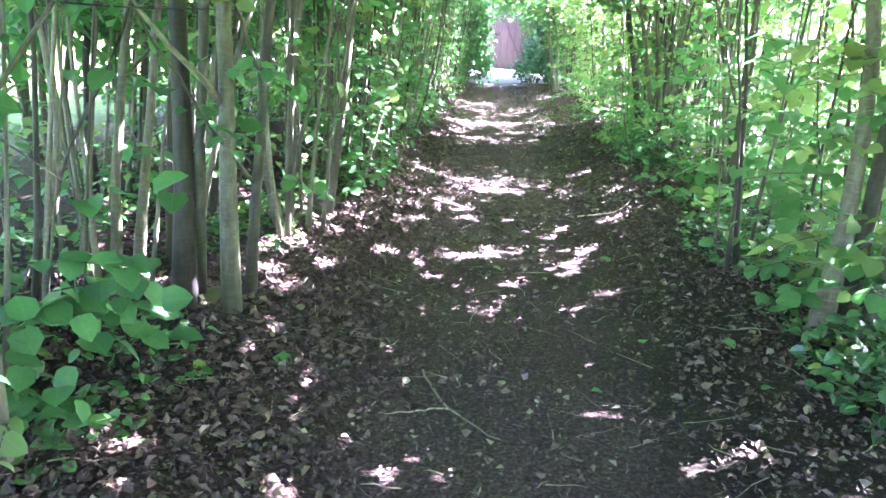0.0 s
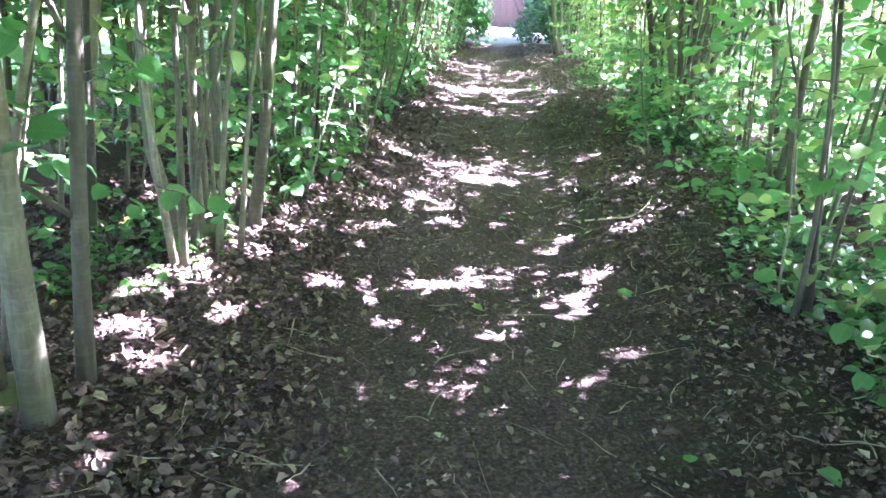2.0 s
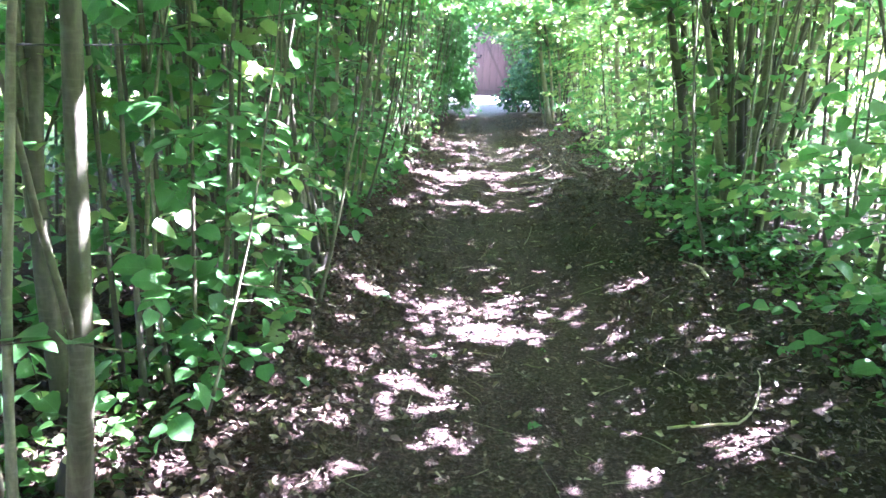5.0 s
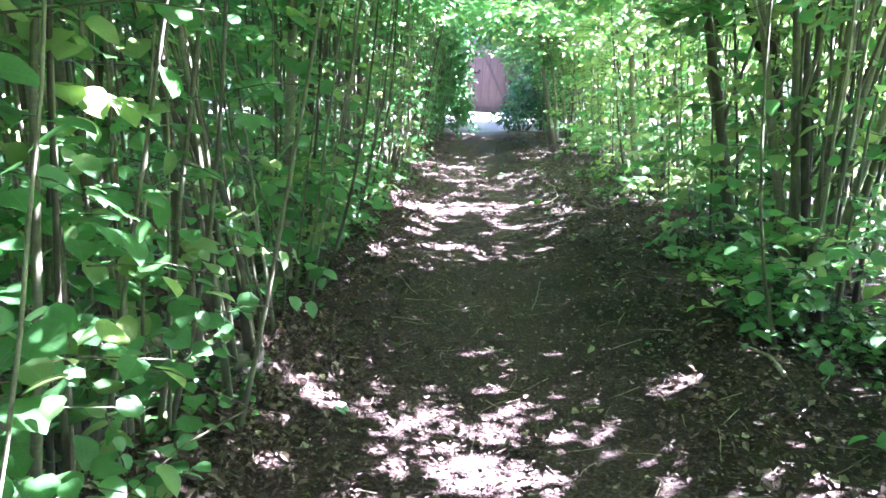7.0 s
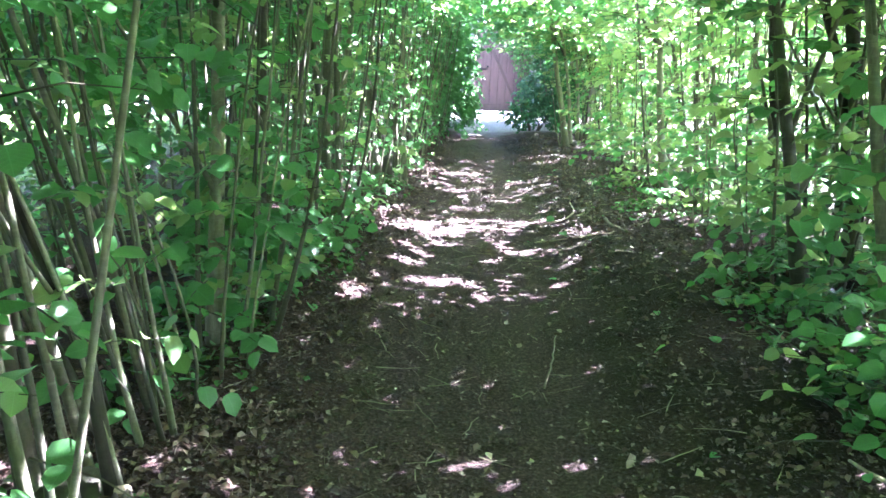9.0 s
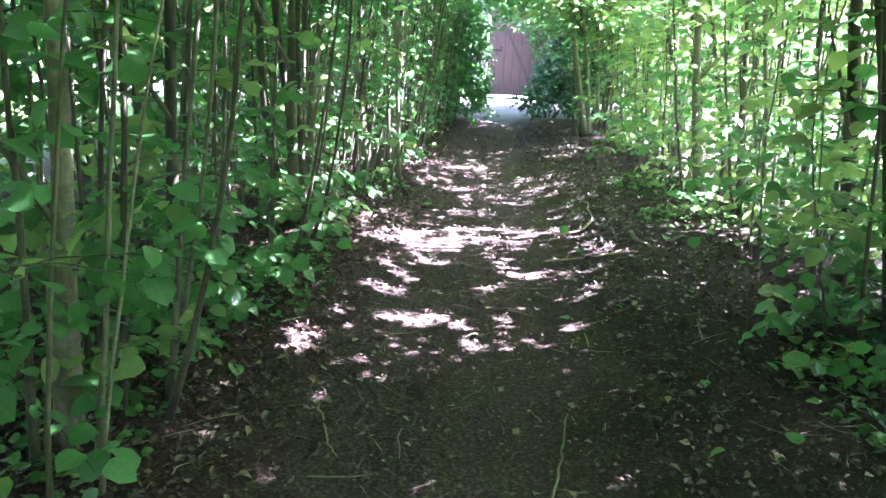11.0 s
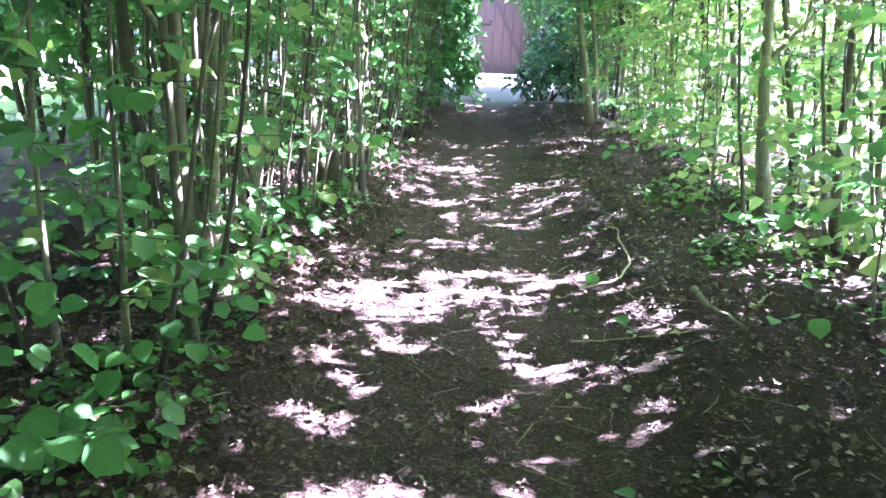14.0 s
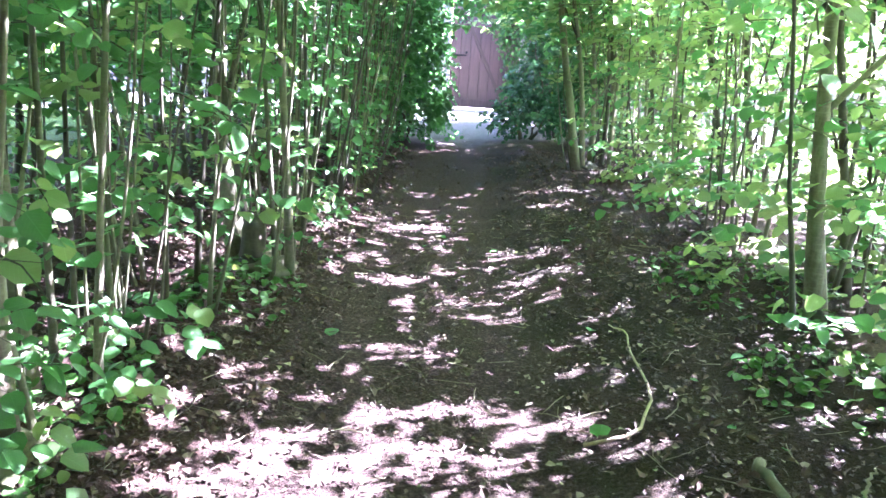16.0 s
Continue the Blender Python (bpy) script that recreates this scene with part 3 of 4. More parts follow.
hazel(-0.78, 8.08, [(-0.11, -0.01, -0.08, 0.74, -0.16, 1.53, 0.031), (0.14, 0.04, -0.13, 0.83, -0.31, 1.24, 0.020), (0.16, 0.05, -0.07, 0.50, -0.24, 1.11, 0.010), (-0.25, -0.08, -0.38, 1.30, -0.41, 1.62, 0.046)], "leaning hazel stool with an ivy-covered foot", low=34, zlow=0.5, extra=6, slope=-0.4, stump=0.17, reach=0.45)
hazel(-0.80, 8.79, [(-0.15, -0.08, -0.13, 0.63, -0.29, 0.92, 0.022), (0.15, 0.08, -0.07, 0.71, -0.27, 1.10, 0.007), (0.0, 0.0, -0.1, 0.6, -0.25, 1.1, 0.014), (0.06, -0.1, -0.09, 0.7, -0.22, 1.2, 0.009)], "hazel stool with thin rods leaning back from the path", low=34, zlow=0.25, extra=12, spread=0.3, slope=-0.55, shape=ROUND_LEAF, leafsize=0.09)
hazel(-0.78, 9.55, [(0.0, 0.0, 0.03, 0.82, 0.05, 1.56, 0.037)], LEAFY, low=100, zlow=0.3, extra=9, shape=ROUND_LEAF, leafsize=0.09, reach=0.45)
hazel(-0.80, 10.5, [(0.02, 0.03, 0.01, 0.71, 0.01, 1.49, 0.029), (-0.1, 0.1, -0.05, 0.8, -0.1, 1.5, 0.014)], LEAFY, low=85, zlow=0.15, extra=6, shape=ROUND_LEAF, leafsize=0.095, reach=0.4)
hazel(-1.2, 11.6, [(-0.07, 0.15, 0.11, 1.03, 0.14, 1.54, 0.018), (0.1, -0.1, 0.05, 0.9, 0.1, 1.6, 0.014)], LEAFY, low=75, zlow=0.2, extra=6, shape=ROUND_LEAF, leafsize=0.09)
hazel(-0.75, 12.2, [(0.25, 0.05, -0.06, 1.04, -0.07, 1.95, 0.022), (-0.2, -0.2, 0.0, 0.9, 0.05, 1.6, 0.012)], LEAFY, low=58, zlow=0.15, extra=5, shape=ROUND_LEAF, leafsize=0.09, reach=0.4)
hazel(-0.66, 13.00, [(0.02, -0.06, -0.10, 0.59, -0.22, 1.38, 0.037), (-0.05, -0.07, -0.04, 0.79, -0.03, 1.38, 0.046), (-0.12, -0.05, -0.17, 0.77, -0.22, 1.37, 0.037), (0.03, -0.02, -0.05, 0.79, -0.04, 1.39, 0.017), (0.03, 0.05, -0.02, 0.78, 0.02, 1.39, 0.037), (0.08, 0.14, -0.14, 0.71, -0.17, 0.89, 0.012)], "hazel stool of six grey stems on a mossy foot", low=26, zlow=0.2, extra=3, stump=0.15)
hazel(-0.75, 13.9, [(0.0, -0.45, -0.01, 0.71, 0.01, 1.49, 0.028)], LEAFY, low=95, zlow=0.2, extra=10, shape=ROUND_LEAF, leafsize=0.09, reach=0.4)
hazel(-0.6, 14.7, [], LEAFY, low=80, zlow=0.3, extra=12, spread=0.6, shape=ROUND_LEAF, leafsize=0.09)
hazel(-0.29, 15.50, [(-0.18, 0.07, -0.12, 0.97, -0.13, 1.66, 0.050), (-0.05, 0.01, -0.13, 0.64, -0.22, 1.34, 0.020), (0.17, -0.06, -0.03, 0.89, -0.07, 1.73, 0.026), (0.07, -0.02, -0.05, 0.96, -0.08, 1.71, 0.017)], "hazel stool with a broken stump and pale stems", low=40, zlow=0.2, extra=4, stump=0.17)
hazel(-0.85, 6.55, [], "low broad-leaved hazel shoots leaning into the path", low=62, crown=0, zlow=0.15, top=1.15, extra=5, spread=0.3, shape=ROUND_LEAF, leafsize=0.082, reach=0.4)
hazel(-0.95, 7.15, [], "low broad-leaved hazel shoots leaning into the path", low=60, crown=0, zlow=0.3, top=1.5, extra=5, spread=0.3, shape=ROUND_LEAF, leafsize=0.082, reach=0.4)
# the eastern edge
hazel(2.07, 3.53, [(-0.12, -0.02, 0.06, 0.83, 0.0, 1.59, 0.043), (0.06, 0.07, -0.02, 0.68, -0.05, 1.31, 0.036), (0.12, -0.04, 0.02, 0.51, -0.02, 1.24, 0.034)], "hazel stool of three thick crooked stems", low=57, zlow=0.4, stump=0.15, sunny=0.5, leafsize=0.1)
hazel(2.0, 4.6, [], "low hazel shoots spreading over the path edge", low=64, crown=240, zlow=0.1, extra=6, sunny=0.5, reach=0.45, leafsize=0.1)
hazel(2.42, 5.95, [(0.0, 0.0, -0.11, 0.78, -0.12, 1.31, 0.024), (0.05, 0.4, 0.0, 0.82, -0.04, 1.76, 0.022)], LEAFY, low=88, zlow=0.1, extra=3, sunny=0.2, shape=ROUND_LEAF, leafsize=0.1, crown=320)
hazel(2.62, 6.75, [(0.0, 0.0, -0.18, 1.03, -0.28, 1.76, 0.018), (0.3, 0.6, -0.26, 0.99, -0.48, 1.78, 0.026)], LEAFY, low=62, top=1.6, zlow=0.1, extra=3, sunny=0.2, leafsize=0.1, crown=280)
hazel(2.85, 9.5, [(-0.14, 0.07, -0.26, 1.0, -0.46, 1.8, 0.031), (-0.10, 0.00, -0.17, 1.0, -0.30, 1.8, 0.033), (-0.06, -0.10, -0.05, 1.0, -0.06, 1.8, 0.037), (-0.01, 0.03, 0.00, 1.0, 0.06, 1.8, 0.029), (0.03, -0.07, 0.05, 1.0, 0.14, 1.8, 0.033), (0.07, 0.07, 0.10, 1.0, 0.25, 1.8, 0.026), (0.10, 0.00, 0.17, 1.0, 0.40, 1.8, 0.031), (0.14, 0.07, 0.26, 1.0, 0.55, 1.8, 0.024), (0.00, 0.10, -0.09, 1.0, -0.14, 1.8, 0.026), (0.08, -0.03, 0.09, 1.0, 0.30, 1.8, 0.026), (-0.07, 0.07, -0.10, 1.0, -0.20, 1.8, 0.033), (0.03, 0.08, 0.03, 1.0, 0.10, 1.8, 0.035)], "big hazel stool with a fan of many grey stems", low=48, zlow=0.9, extra=6, spread=0.4, sunny=0.5, leafsize=0.1)
hazel(2.95, 7.7, [(0.1, 0.2, -0.08, 1.11, -0.26, 1.73, 0.018)], LEAFY, low=60, top=1.3, zlow=0.1, extra=4, sunny=0.2, shape=ROUND_LEAF, leafsize=0.1)
hazel(3.6, 10.1, [(0.0, 0.0, -0.12, 1.0, -0.2, 1.8, 0.02)], LEAFY, low=55, zlow=0.1, extra=6, sunny=0.5, leafsize=0.1)
hazel(2.8, 10.7, [(0.0, 0.0, -0.22, 1.02, -0.41, 1.87, 0.045)], "single stout hazel stem with leafy shoots", low=80, zlow=0.15, extra=4, sunny=0.5, shape=ROUND_LEAF, leafsize=0.1, crown=330)
hazel(3.45, 11.4, [(-0.3, 0.6, -0.18, 1.10, -0.34, 2.12, 0.05), (-0.2, -0.08, -0.04, 1.04, -0.40, 2.04, 0.036), (-0.01, -0.09, -0.21, 1.13, -0.49, 2.04, 0.055), (0.07, -0.4, -0.20, 1.02, -0.29, 2.01, 0.048), (0.4, -0.02, -0.10, 1.05, -0.09, 2.08, 0.04)], "open hazel stool of five dark stems", low=72, zlow=0.3, extra=3, sunny=0.55, stump=0.2, leafsize=0.1, crown=330)
hazel(2.85, 12.1, [], "low hazel shoots with broad leaves over the path edge", low=48, crown=300, zlow=0.1, extra=6, sunny=0.4, shape=ROUND_LEAF, leafsize=0.095)
hazel(3.4, 13.6, [(0.1, -0.2, -0.10, 1.00, -0.13, 1.45, 0.034), (-0.2, 0.4, -0.14, 1.03, -0.24, 1.85, 0.028), (-0.1, 0.2, -0.19, 1.16, -0.33, 1.83, 0.024)], LEAFY, low=120, zlow=0.15, extra=4, sunny=0.6, leafsize=0.1, crown=260)
hazel(3.11, 14.88, [(0.0, 0.0, -0.17, 0.74, -0.33, 1.78, 0.045), (0.4, 0.42, -0.22, 0.98, -0.44, 1.80, 0.028)], "hazel stool with a stout dark stem", low=96, zlow=0.2, extra=3, sunny=0.6, shape=ROUND_LEAF, leafsize=0.1)
hazel(4.1, 15.6, [(0.0, 0.0, -0.32, 1.22, -0.31, 2.32, 0.034), (0.3, 0.3, -0.2, 1.0, -0.4, 2.0, 0.03)], LEAFY, low=128, zlow=0.2, extra=5, sunny=0.6, leafsize=0.1)
hazel(3.2, 16.6, [], LEAFY, low=96, zlow=0.2, extra=7, sunny=0.6, leafsize=0.1)
hazel(3.71, 18.00, [(0.18, 0.26, -0.21, 1.04, -0.48, 2.07, 0.040), (0.33, -0.02, -0.21, 1.07, -0.41, 2.06, 0.039), (-0.51, -0.24, -0.12, 0.96, -0.21, 1.78, 0.015), (-0.45, -0.2, -0.1, 0.96, -0.15, 1.78, 0.013)], LEAFY, low=144, zlow=0.3, extra=5, sunny=0.7, leafsize=0.1)
hazel(2.96, 20.98, [(-0.14, -0.16, -0.29, 1.35, -0.49, 2.20, 0.055), (-0.04, -0.16, -0.13, 1.14, -0.36, 2.21, 0.038), (0.18, 0.32, -0.10, 1.12, -0.30, 2.24, 0.033), (0.3, 0.2, 0.0, 1.1, -0.1, 2.2, 0.028), (0.36, 0.0, 0.0, 1.1, 0.02, 2.2, 0.024)], "pale hazel stool leaning over the end of the path", low=72, crown=180, zlow=1.3, extra=4, sunny=0.5, stump=0.18, leafsize=0.1)

hazel(3.55, 7.5, [(0, 0, 0.0, 0.8, -0.05, 1.5, 0.018)], LEAFY, low=110, zlow=0.1, top=1.4, extra=3, crown=30, sunny=0.25, leafsize=0.1)
hazel(3.7, 6.3, [(0, 0, 0.0, 0.8, -0.05, 1.5, 0.018)], LEAFY, low=100, zlow=0.1, top=1.4, extra=3, crown=30, sunny=0.3, leafsize=0.1)
hazel(3.75, 8.7, [(0, 0, 0.0, 0.8, -0.05, 1.5, 0.018)], LEAFY, low=100, zlow=0.1, top=1.3, extra=3, crown=30, sunny=0.3, leafsize=0.1)
hazel(3.35, 12.7, [(0, 0, 0.0, 0.8, -0.05, 1.5, 0.018)], LEAFY, low=80, zlow=0.2, top=1.6, extra=3, crown=40, sunny=0.3, leafsize=0.1)
hazel(3.45, 10.9, [(0, 0, 0.0, 0.8, -0.05, 1.5, 0.018)], LEAFY, low=70, zlow=0.2, top=1.5, extra=3, crown=40, sunny=0.3, leafsize=0.1)
for x, y in ((-0.98, 9.95), (-1.02, 11.0), (-0.98, 12.75)):
    hazel(x, y, [], "low broad-leaved hazel shoots leaning into the path", low=40, crown=0, zlow=0.12, top=1.05, extra=4, spread=0.3, sunny=0.08, shape=ROUND_LEAF, leafsize=0.092, reach=0.42)
hazel(2.45, 8.6, [], "low hazel shoots spreading over the path edge", low=64, crown=0, zlow=0.25, top=0.85, extra=4, sunny=0.15, reach=0.6, leafsize=0.09, shape=ROUND_LEAF)
hazel(2.95, 11.1, [], "low hazel shoots spreading over the path edge", low=26, crown=0, zlow=0.25, top=0.85, extra=4, sunny=0.15, reach=0.6, leafsize=0.09, shape=ROUND_LEAF)
hazel(2.35, 2.7, [(0, 0, 0.0, 0.8, -0.05, 1.5, 0.03)], LEAFY, low=80, zlow=0.1, extra=4, crown=190, sunny=0.3, leafsize=0.1)
hazel(2.45, 4.3, [(0, 0.1, 0.0, 0.8, -0.05, 1.5, 0.014)], LEAFY, low=110, zlow=0.1, top=1.2, extra=4, crown=220, sunny=0.2, shape=ROUND_LEAF, leafsize=0.1)
hazel(3.3, 3.2, [(0, 0, 0.0, 0.8, -0.05, 1.5, 0.03)], BACK, shape=ROUGH_LEAF, low=110, zlow=0.1, extra=3, crown=190, sunny=0.6, leafsize=0.1)
hazel(3.3, 5.2, [(0, 0, 0.0, 0.8, -0.05, 1.5, 0.026)], BACK, shape=ROUGH_LEAF, low=110, zlow=0.1, extra=3, crown=180, sunny=0.6, leafsize=0.1)

# the hedge beyond, and the thicket behind it on both sides
line = np.random.default_rng(7)
for y in np.arange(-2.8, 2.4, 0.9):
    hazel(-1.5 + line.normal(0, 0.15), y, [(0, 0, 0, 0.8, 0.05, 1.5, 0.03), (0.15, 0.2, 0.03, 0.8, 0.1, 1.5, 0.02)], TALL, low=30, extra=4, crown=270, sunny=0.1)
    hazel(2.1 + line.normal(0, 0.15), y, [(0, 0, 0, 0.8, -0.05, 1.5, 0.03), (0.15, 0.2, -0.03, 0.8, -0.1, 1.5, 0.02)], TALL, low=30, extra=4, crown=270, sunny=0.3)
for y in np.arange(16.4, 24.5, 0.85):
    x = -0.35 + 0.07 * (y - 16.4) + line.normal(0, 0.12)
    hazel(x, y, [(0, 0, 0, 0.9, 0.05, 1.7, 0.022), (0.1, 0.25, 0.02, 0.9, 0.0, 1.7, 0.016)], LEAFY, low=75, zlow=0.15, extra=9, crown=130, reach=0.4, sunny=0.12)
for y in np.arange(19.2, 20.5, 0.9):
    hazel(3.5 + line.normal(0, 0.1), y, [(0, 0, -0.05, 0.9, -0.15, 1.7, 0.02)], LEAFY, low=80, zlow=0.2, extra=6, crown=266, sunny=0.7)
for y in np.arange(1.2, 25, 1.3):
    far = -2.6 + 0.04 * y + line.normal(0, 0.25)
    hazel(far, y, [(0, 0, 0.0, 0.9, 0.1, 1.7, 0.026), (0.2, 0.3, 0.05, 0.9, 0.0, 1.7, 0.018)], BACK, shape=CROWN_LEAF, low=130, zlow=0.1, extra=4, crown=190, spread=0.7, reach=0.6, group="hazel thicket")
for y in np.arange(-3.5, 27.5, 1.4):
    far = 4.2 + 0.045 * y + line.normal(0, 0.25)
    hazel(far, y, [(0, 0, 0.0, 0.9, -0.1, 1.7, 0.03), (0.2, 0.3, -0.05, 0.9, 0.1, 1.7, 0.02)], BACK, shape=CROWN_LEAF, low=75, zlow=0.1, extra=3, crown=235, spread=0.7, reach=0.6, sunny=0.65, group="hazel thicket")
for x, y in ((3.55, 22.2), (3.9, 23.2), (4.6, 22.0), (4.9, 23.6)):
    hazel(x, y, [(0, 0, -0.05, 0.9, -0.15, 1.7, 0.03), (0.15, 0.1, 0.0, 0.9, -0.1, 1.7, 0.022)], LEAFY, low=70, zlow=0.4, extra=4, crown=260, sunny=0.4)
for y in np.arange(0.5, 20, 1.25):
    hazel(3.15 + 0.03 * y + line.normal(0, 0.15), y + line.normal(0, 0.2), [(0, 0, 0.0, 0.9, -0.05, 1.7, 0.018)], BACK, shape=CROWN_LEAF, low=50, zlow=0.3, top=3.0, extra=2, crown=60, sunny=0.6, leafsize=0.1, group="hazel thicket")


# ---- evergreens and ivy at the gate ----
def evergreen(x, y, wide, tall, n, mat, label, name, shape, size, seed, trunks=4, zmin=0.12, low=0.35):
    """A dense dark bush: several stems, and leafy twigs over a lumpy outline."""
    rng = np.random.default_rng(seed)
    z0 = float(ground_z(x, y))
    bush = thing(name, x, y, z0, label, "bush", "dark bushes by the gate")
    for q in range(trunks):
        a = q * 6.28 / trunks + rng.uniform(0, 1)
        top = np.array([math.cos(a) * wide * 0.5, math.sin(a) * wide * 0.5, tall * 0.85])
        u = np.linspace(0, 1, 8)[:, None]
        path = np.array([math.cos(a), math.sin(a), 0]) * 0.08 + top * u + rng.normal(0, 0.02, (8, 3))
        path[0, 2] = -0.05
        v, f = tubes(path[None], (0.035 * (1 - 0.8 * u[:, 0]))[None], 7)
        part("stem", soup("stem", v, f, OLD_BARK, True), bush)
    d = rng.normal(0, 1, (n, 3))
    d /= np.linalg.norm(d, axis=1, keepdims=True)
    d[:, 2] = np.abs(d[:, 2]) * (0.75 + low) - low
    lump = np.array([1 + 0.35 * noise.noise(Vector(v) * 2.2 + Vector((x, y, seed))) for v in d])
    r = rng.uniform(0.55, 1.0, n) * lump
    o = np.stack([d[:, 0] * wide * r, d[:, 1] * wide * r, tall * 0.5 + d[:, 2] * tall * 0.5 * r], -1)
    o[:, 2] = np.maximum(o[:, 2], zmin)
    o += np.array([x, y, z0])
    lv, lf, tv, tf = sprays(o, d + rng.normal(0, 0.4, (n, 3)), 0.3, 8, size, shape, rng, 0.3, 0.6)
    part("foliage", soup("foliage", lv - [x, y, z0], [lf], mat), bush)["kind"] = "stuff"
    part("branchwork", soup("branchwork", tv - [x, y, z0], tf, TWIG_BARK), bush)["kind"] = "stuff"


evergreen(3.3, 25.2, 1.1, 2.2, 620, BLUE_LEAF, "bluish dark holly bush beside the gravel", "holly_bush", ROUGH_LEAF, 0.085, 3, low=0.85)
evergreen(4.0, 27.4, 1.2, 3.4, 700, DARK_LEAF, "tall dark evergreen bush before the wall", "evergreen_bush", ROUGH_LEAF, 0.085, 4, low=0.9)
evergreen(2.6, 24.3, 0.75, 0.75, 130, BLUE_LEAF, "low dark bush spreading over the gravel", "holly_bush", PLAIN_LEAF, 0.09, 5)
evergreen(0.2, 23.8, 0.85, 3.6, 1050, HAZEL_LEAF, "dense dark green bush overhanging the end of the path", "evergreen_bush", ROUGH_LEAF, 0.095, 6, zmin=0.18, low=0.97)
evergreen(-0.3, 26.2, 1.2, 3.6, 700, DARK_LEAF, "dark shrub in front of the brick wall", "evergreen_bush", ROUGH_LEAF, 0.09, 8, low=0.95)


for x, y, tall, seed in ((-1.6, 24.6, 3.6, 31), (-2.9, 26.4, 3.8, 32), (-4.6, 27.6, 4.0, 33), (-1.5, 28.6, 3.4, 34), (-4.4, 24.6, 3.6, 35), (-6.5, 26.0, 4.0, 36)):
    evergreen(x, y, 1.25, tall, 300, HAZEL_LEAF, "dense dark green shrub in front of the brick wall", "evergreen_bush", CROWN_LEAF, 0.12, seed)
for x, y, tall, seed in ((5.2, 25.2, 3.4, 41), (6.6, 27.0, 3.8, 42), (8.5, 26.4, 3.8, 43), (5.4, 28.6, 3.6, 44), (10.5, 28.0, 4.0, 45)):
    evergreen(x, y, 1.3, tall, 300, HAZEL_SUNNY, "bright leafy shrub in the sun beyond the hedge", "leafy_shrub", CROWN_LEAF, 0.12, seed)


for k, y in enumerate(np.arange(4.6, 23, 1.6)):
    evergreen(-3.8 + 0.05 * y, y, 1.15, 4.2, 330, HAZEL_LEAF, "dense shady shrub behind the hazel thicket", "shady_shrub", CROWN_LEAF, 0.15, 60 + k, low=0.6)
# out of view: added to stop daylight entering from behind the start
for k, x in enumerate((-2.2, -0.6, 1.0, 2.6)):
    evergreen(x, -5.4 + 0.3 * (k % 2), 1.2, 4.4, 420, HAZEL_LEAF, "unseen shrub added behind the start to keep light out", "shady_shrub", CROWN_LEAF, 0.16, 80 + k, low=0.8)


def overhang():
    """Boughs that hang across the end of the path from the tall bush."""
    rng = np.random.default_rng(11)
    x, y, z0 = 3.9, 25.9, float(ground_z(3.9, 25.9))
    tree = thing("maple_tree", x, y, z0, "small leafy tree with boughs hanging over the gateway", "tree")
    u = np.linspace(0, 1, 12)[:, None]
    path = np.array([[0, 0, -0.05]]) + u * np.array([[-0.3, 0.1, 4.6]]) + rng.normal(0, 0.02, (12, 3))
    v, f = tubes(path[None], (0.09 * (1 - 0.75 * u[:, 0]))[None], 10)
    part("trunk", soup("trunk", v, f, OLD_BARK, True), tree)
    o = []
    for q in range(16):
        z = rng.uniform(2.75, 4.4)
        tip = np.array([rng.uniform(-4.4, -1.6), rng.uniform(-1.2, 1.0), z - rng.uniform(0.0, 0.4)])
        a = np.array([-0.2, 0, z - 0.7])
        line_ = a + u * (tip - a) + np.array([0, 0, 1.0]) * (np.sin(u * 3.14) * 0.25) + rng.normal(0, 0.012, (12, 3))
        v, f = tubes(line_[None], (0.03 * (1 - 0.85 * u[:, 0]))[None], 6)
        part("bough", soup("bough", v, f, OLD_BARK, True), tree)
        k = rng.integers(2, 12, 55)
        o.append(line_[k] + rng.normal(0, 0.2, (55, 3)))
    # higher boughs, out of view, added to shade the gravel before the gate
    for q in range(13):
        z = rng.uniform(4.5, 6.3)
        tip = np.array([rng.uniform(0.4, 4.2), rng.uniform(-1.0, 4.6), z])
        a = np.array([-0.2, 0, 3.6 + 0.05 * q])
        line_ = a + u * (tip - a) + np.array([0, 0, 1.0]) * (np.sin(u * 3.14) * 0.3) + rng.normal(0, 0.012, (12, 3))
        v, f = tubes(line_[None], (0.035 * (1 - 0.85 * u[:, 0]))[None], 6)
        part("bough", soup("bough", v, f, OLD_BARK, True), tree)
        o.append(line_[rng.integers(4, 12, 55)] + rng.normal(0, 0.35, (55, 3)))
    o = np.concatenate(o) + np.array([x, y, z0])
    w = rng.normal(0, 1, (len(o), 3)) - np.array([0, 0, 0.35])
    lv, lf, tv, tf = sprays(o, w, 0.45, 8, 0.115, ROUGH_LEAF, rng, 0.35, 0.6)
    part("foliage", soup("foliage", lv - [x, y, z0], [lf], HAZEL_LEAF), tree)["kind"] = "stuff"
    part("branchwork", soup("branchwork", tv - [x, y, z0], tf, TWIG_BARK), tree)["kind"] = "stuff"


overhang()


def box(sx, sy, sz, bevel=0.006):
    bm = bmesh.new()
    bmesh.ops.create_cube(bm, size=1)
    bmesh.ops.scale(bm, vec=(sx, sy, sz), verts=bm.verts)
    if bevel:
        bmesh.ops.bevel(bm, geom=bm.edges[:], offset=bevel, segments=1, affect="EDGES")
    return bm


# ---- gate and walls ----
GATE_Y = 31.0
GZ = float(ground_z(2.1, GATE_Y))


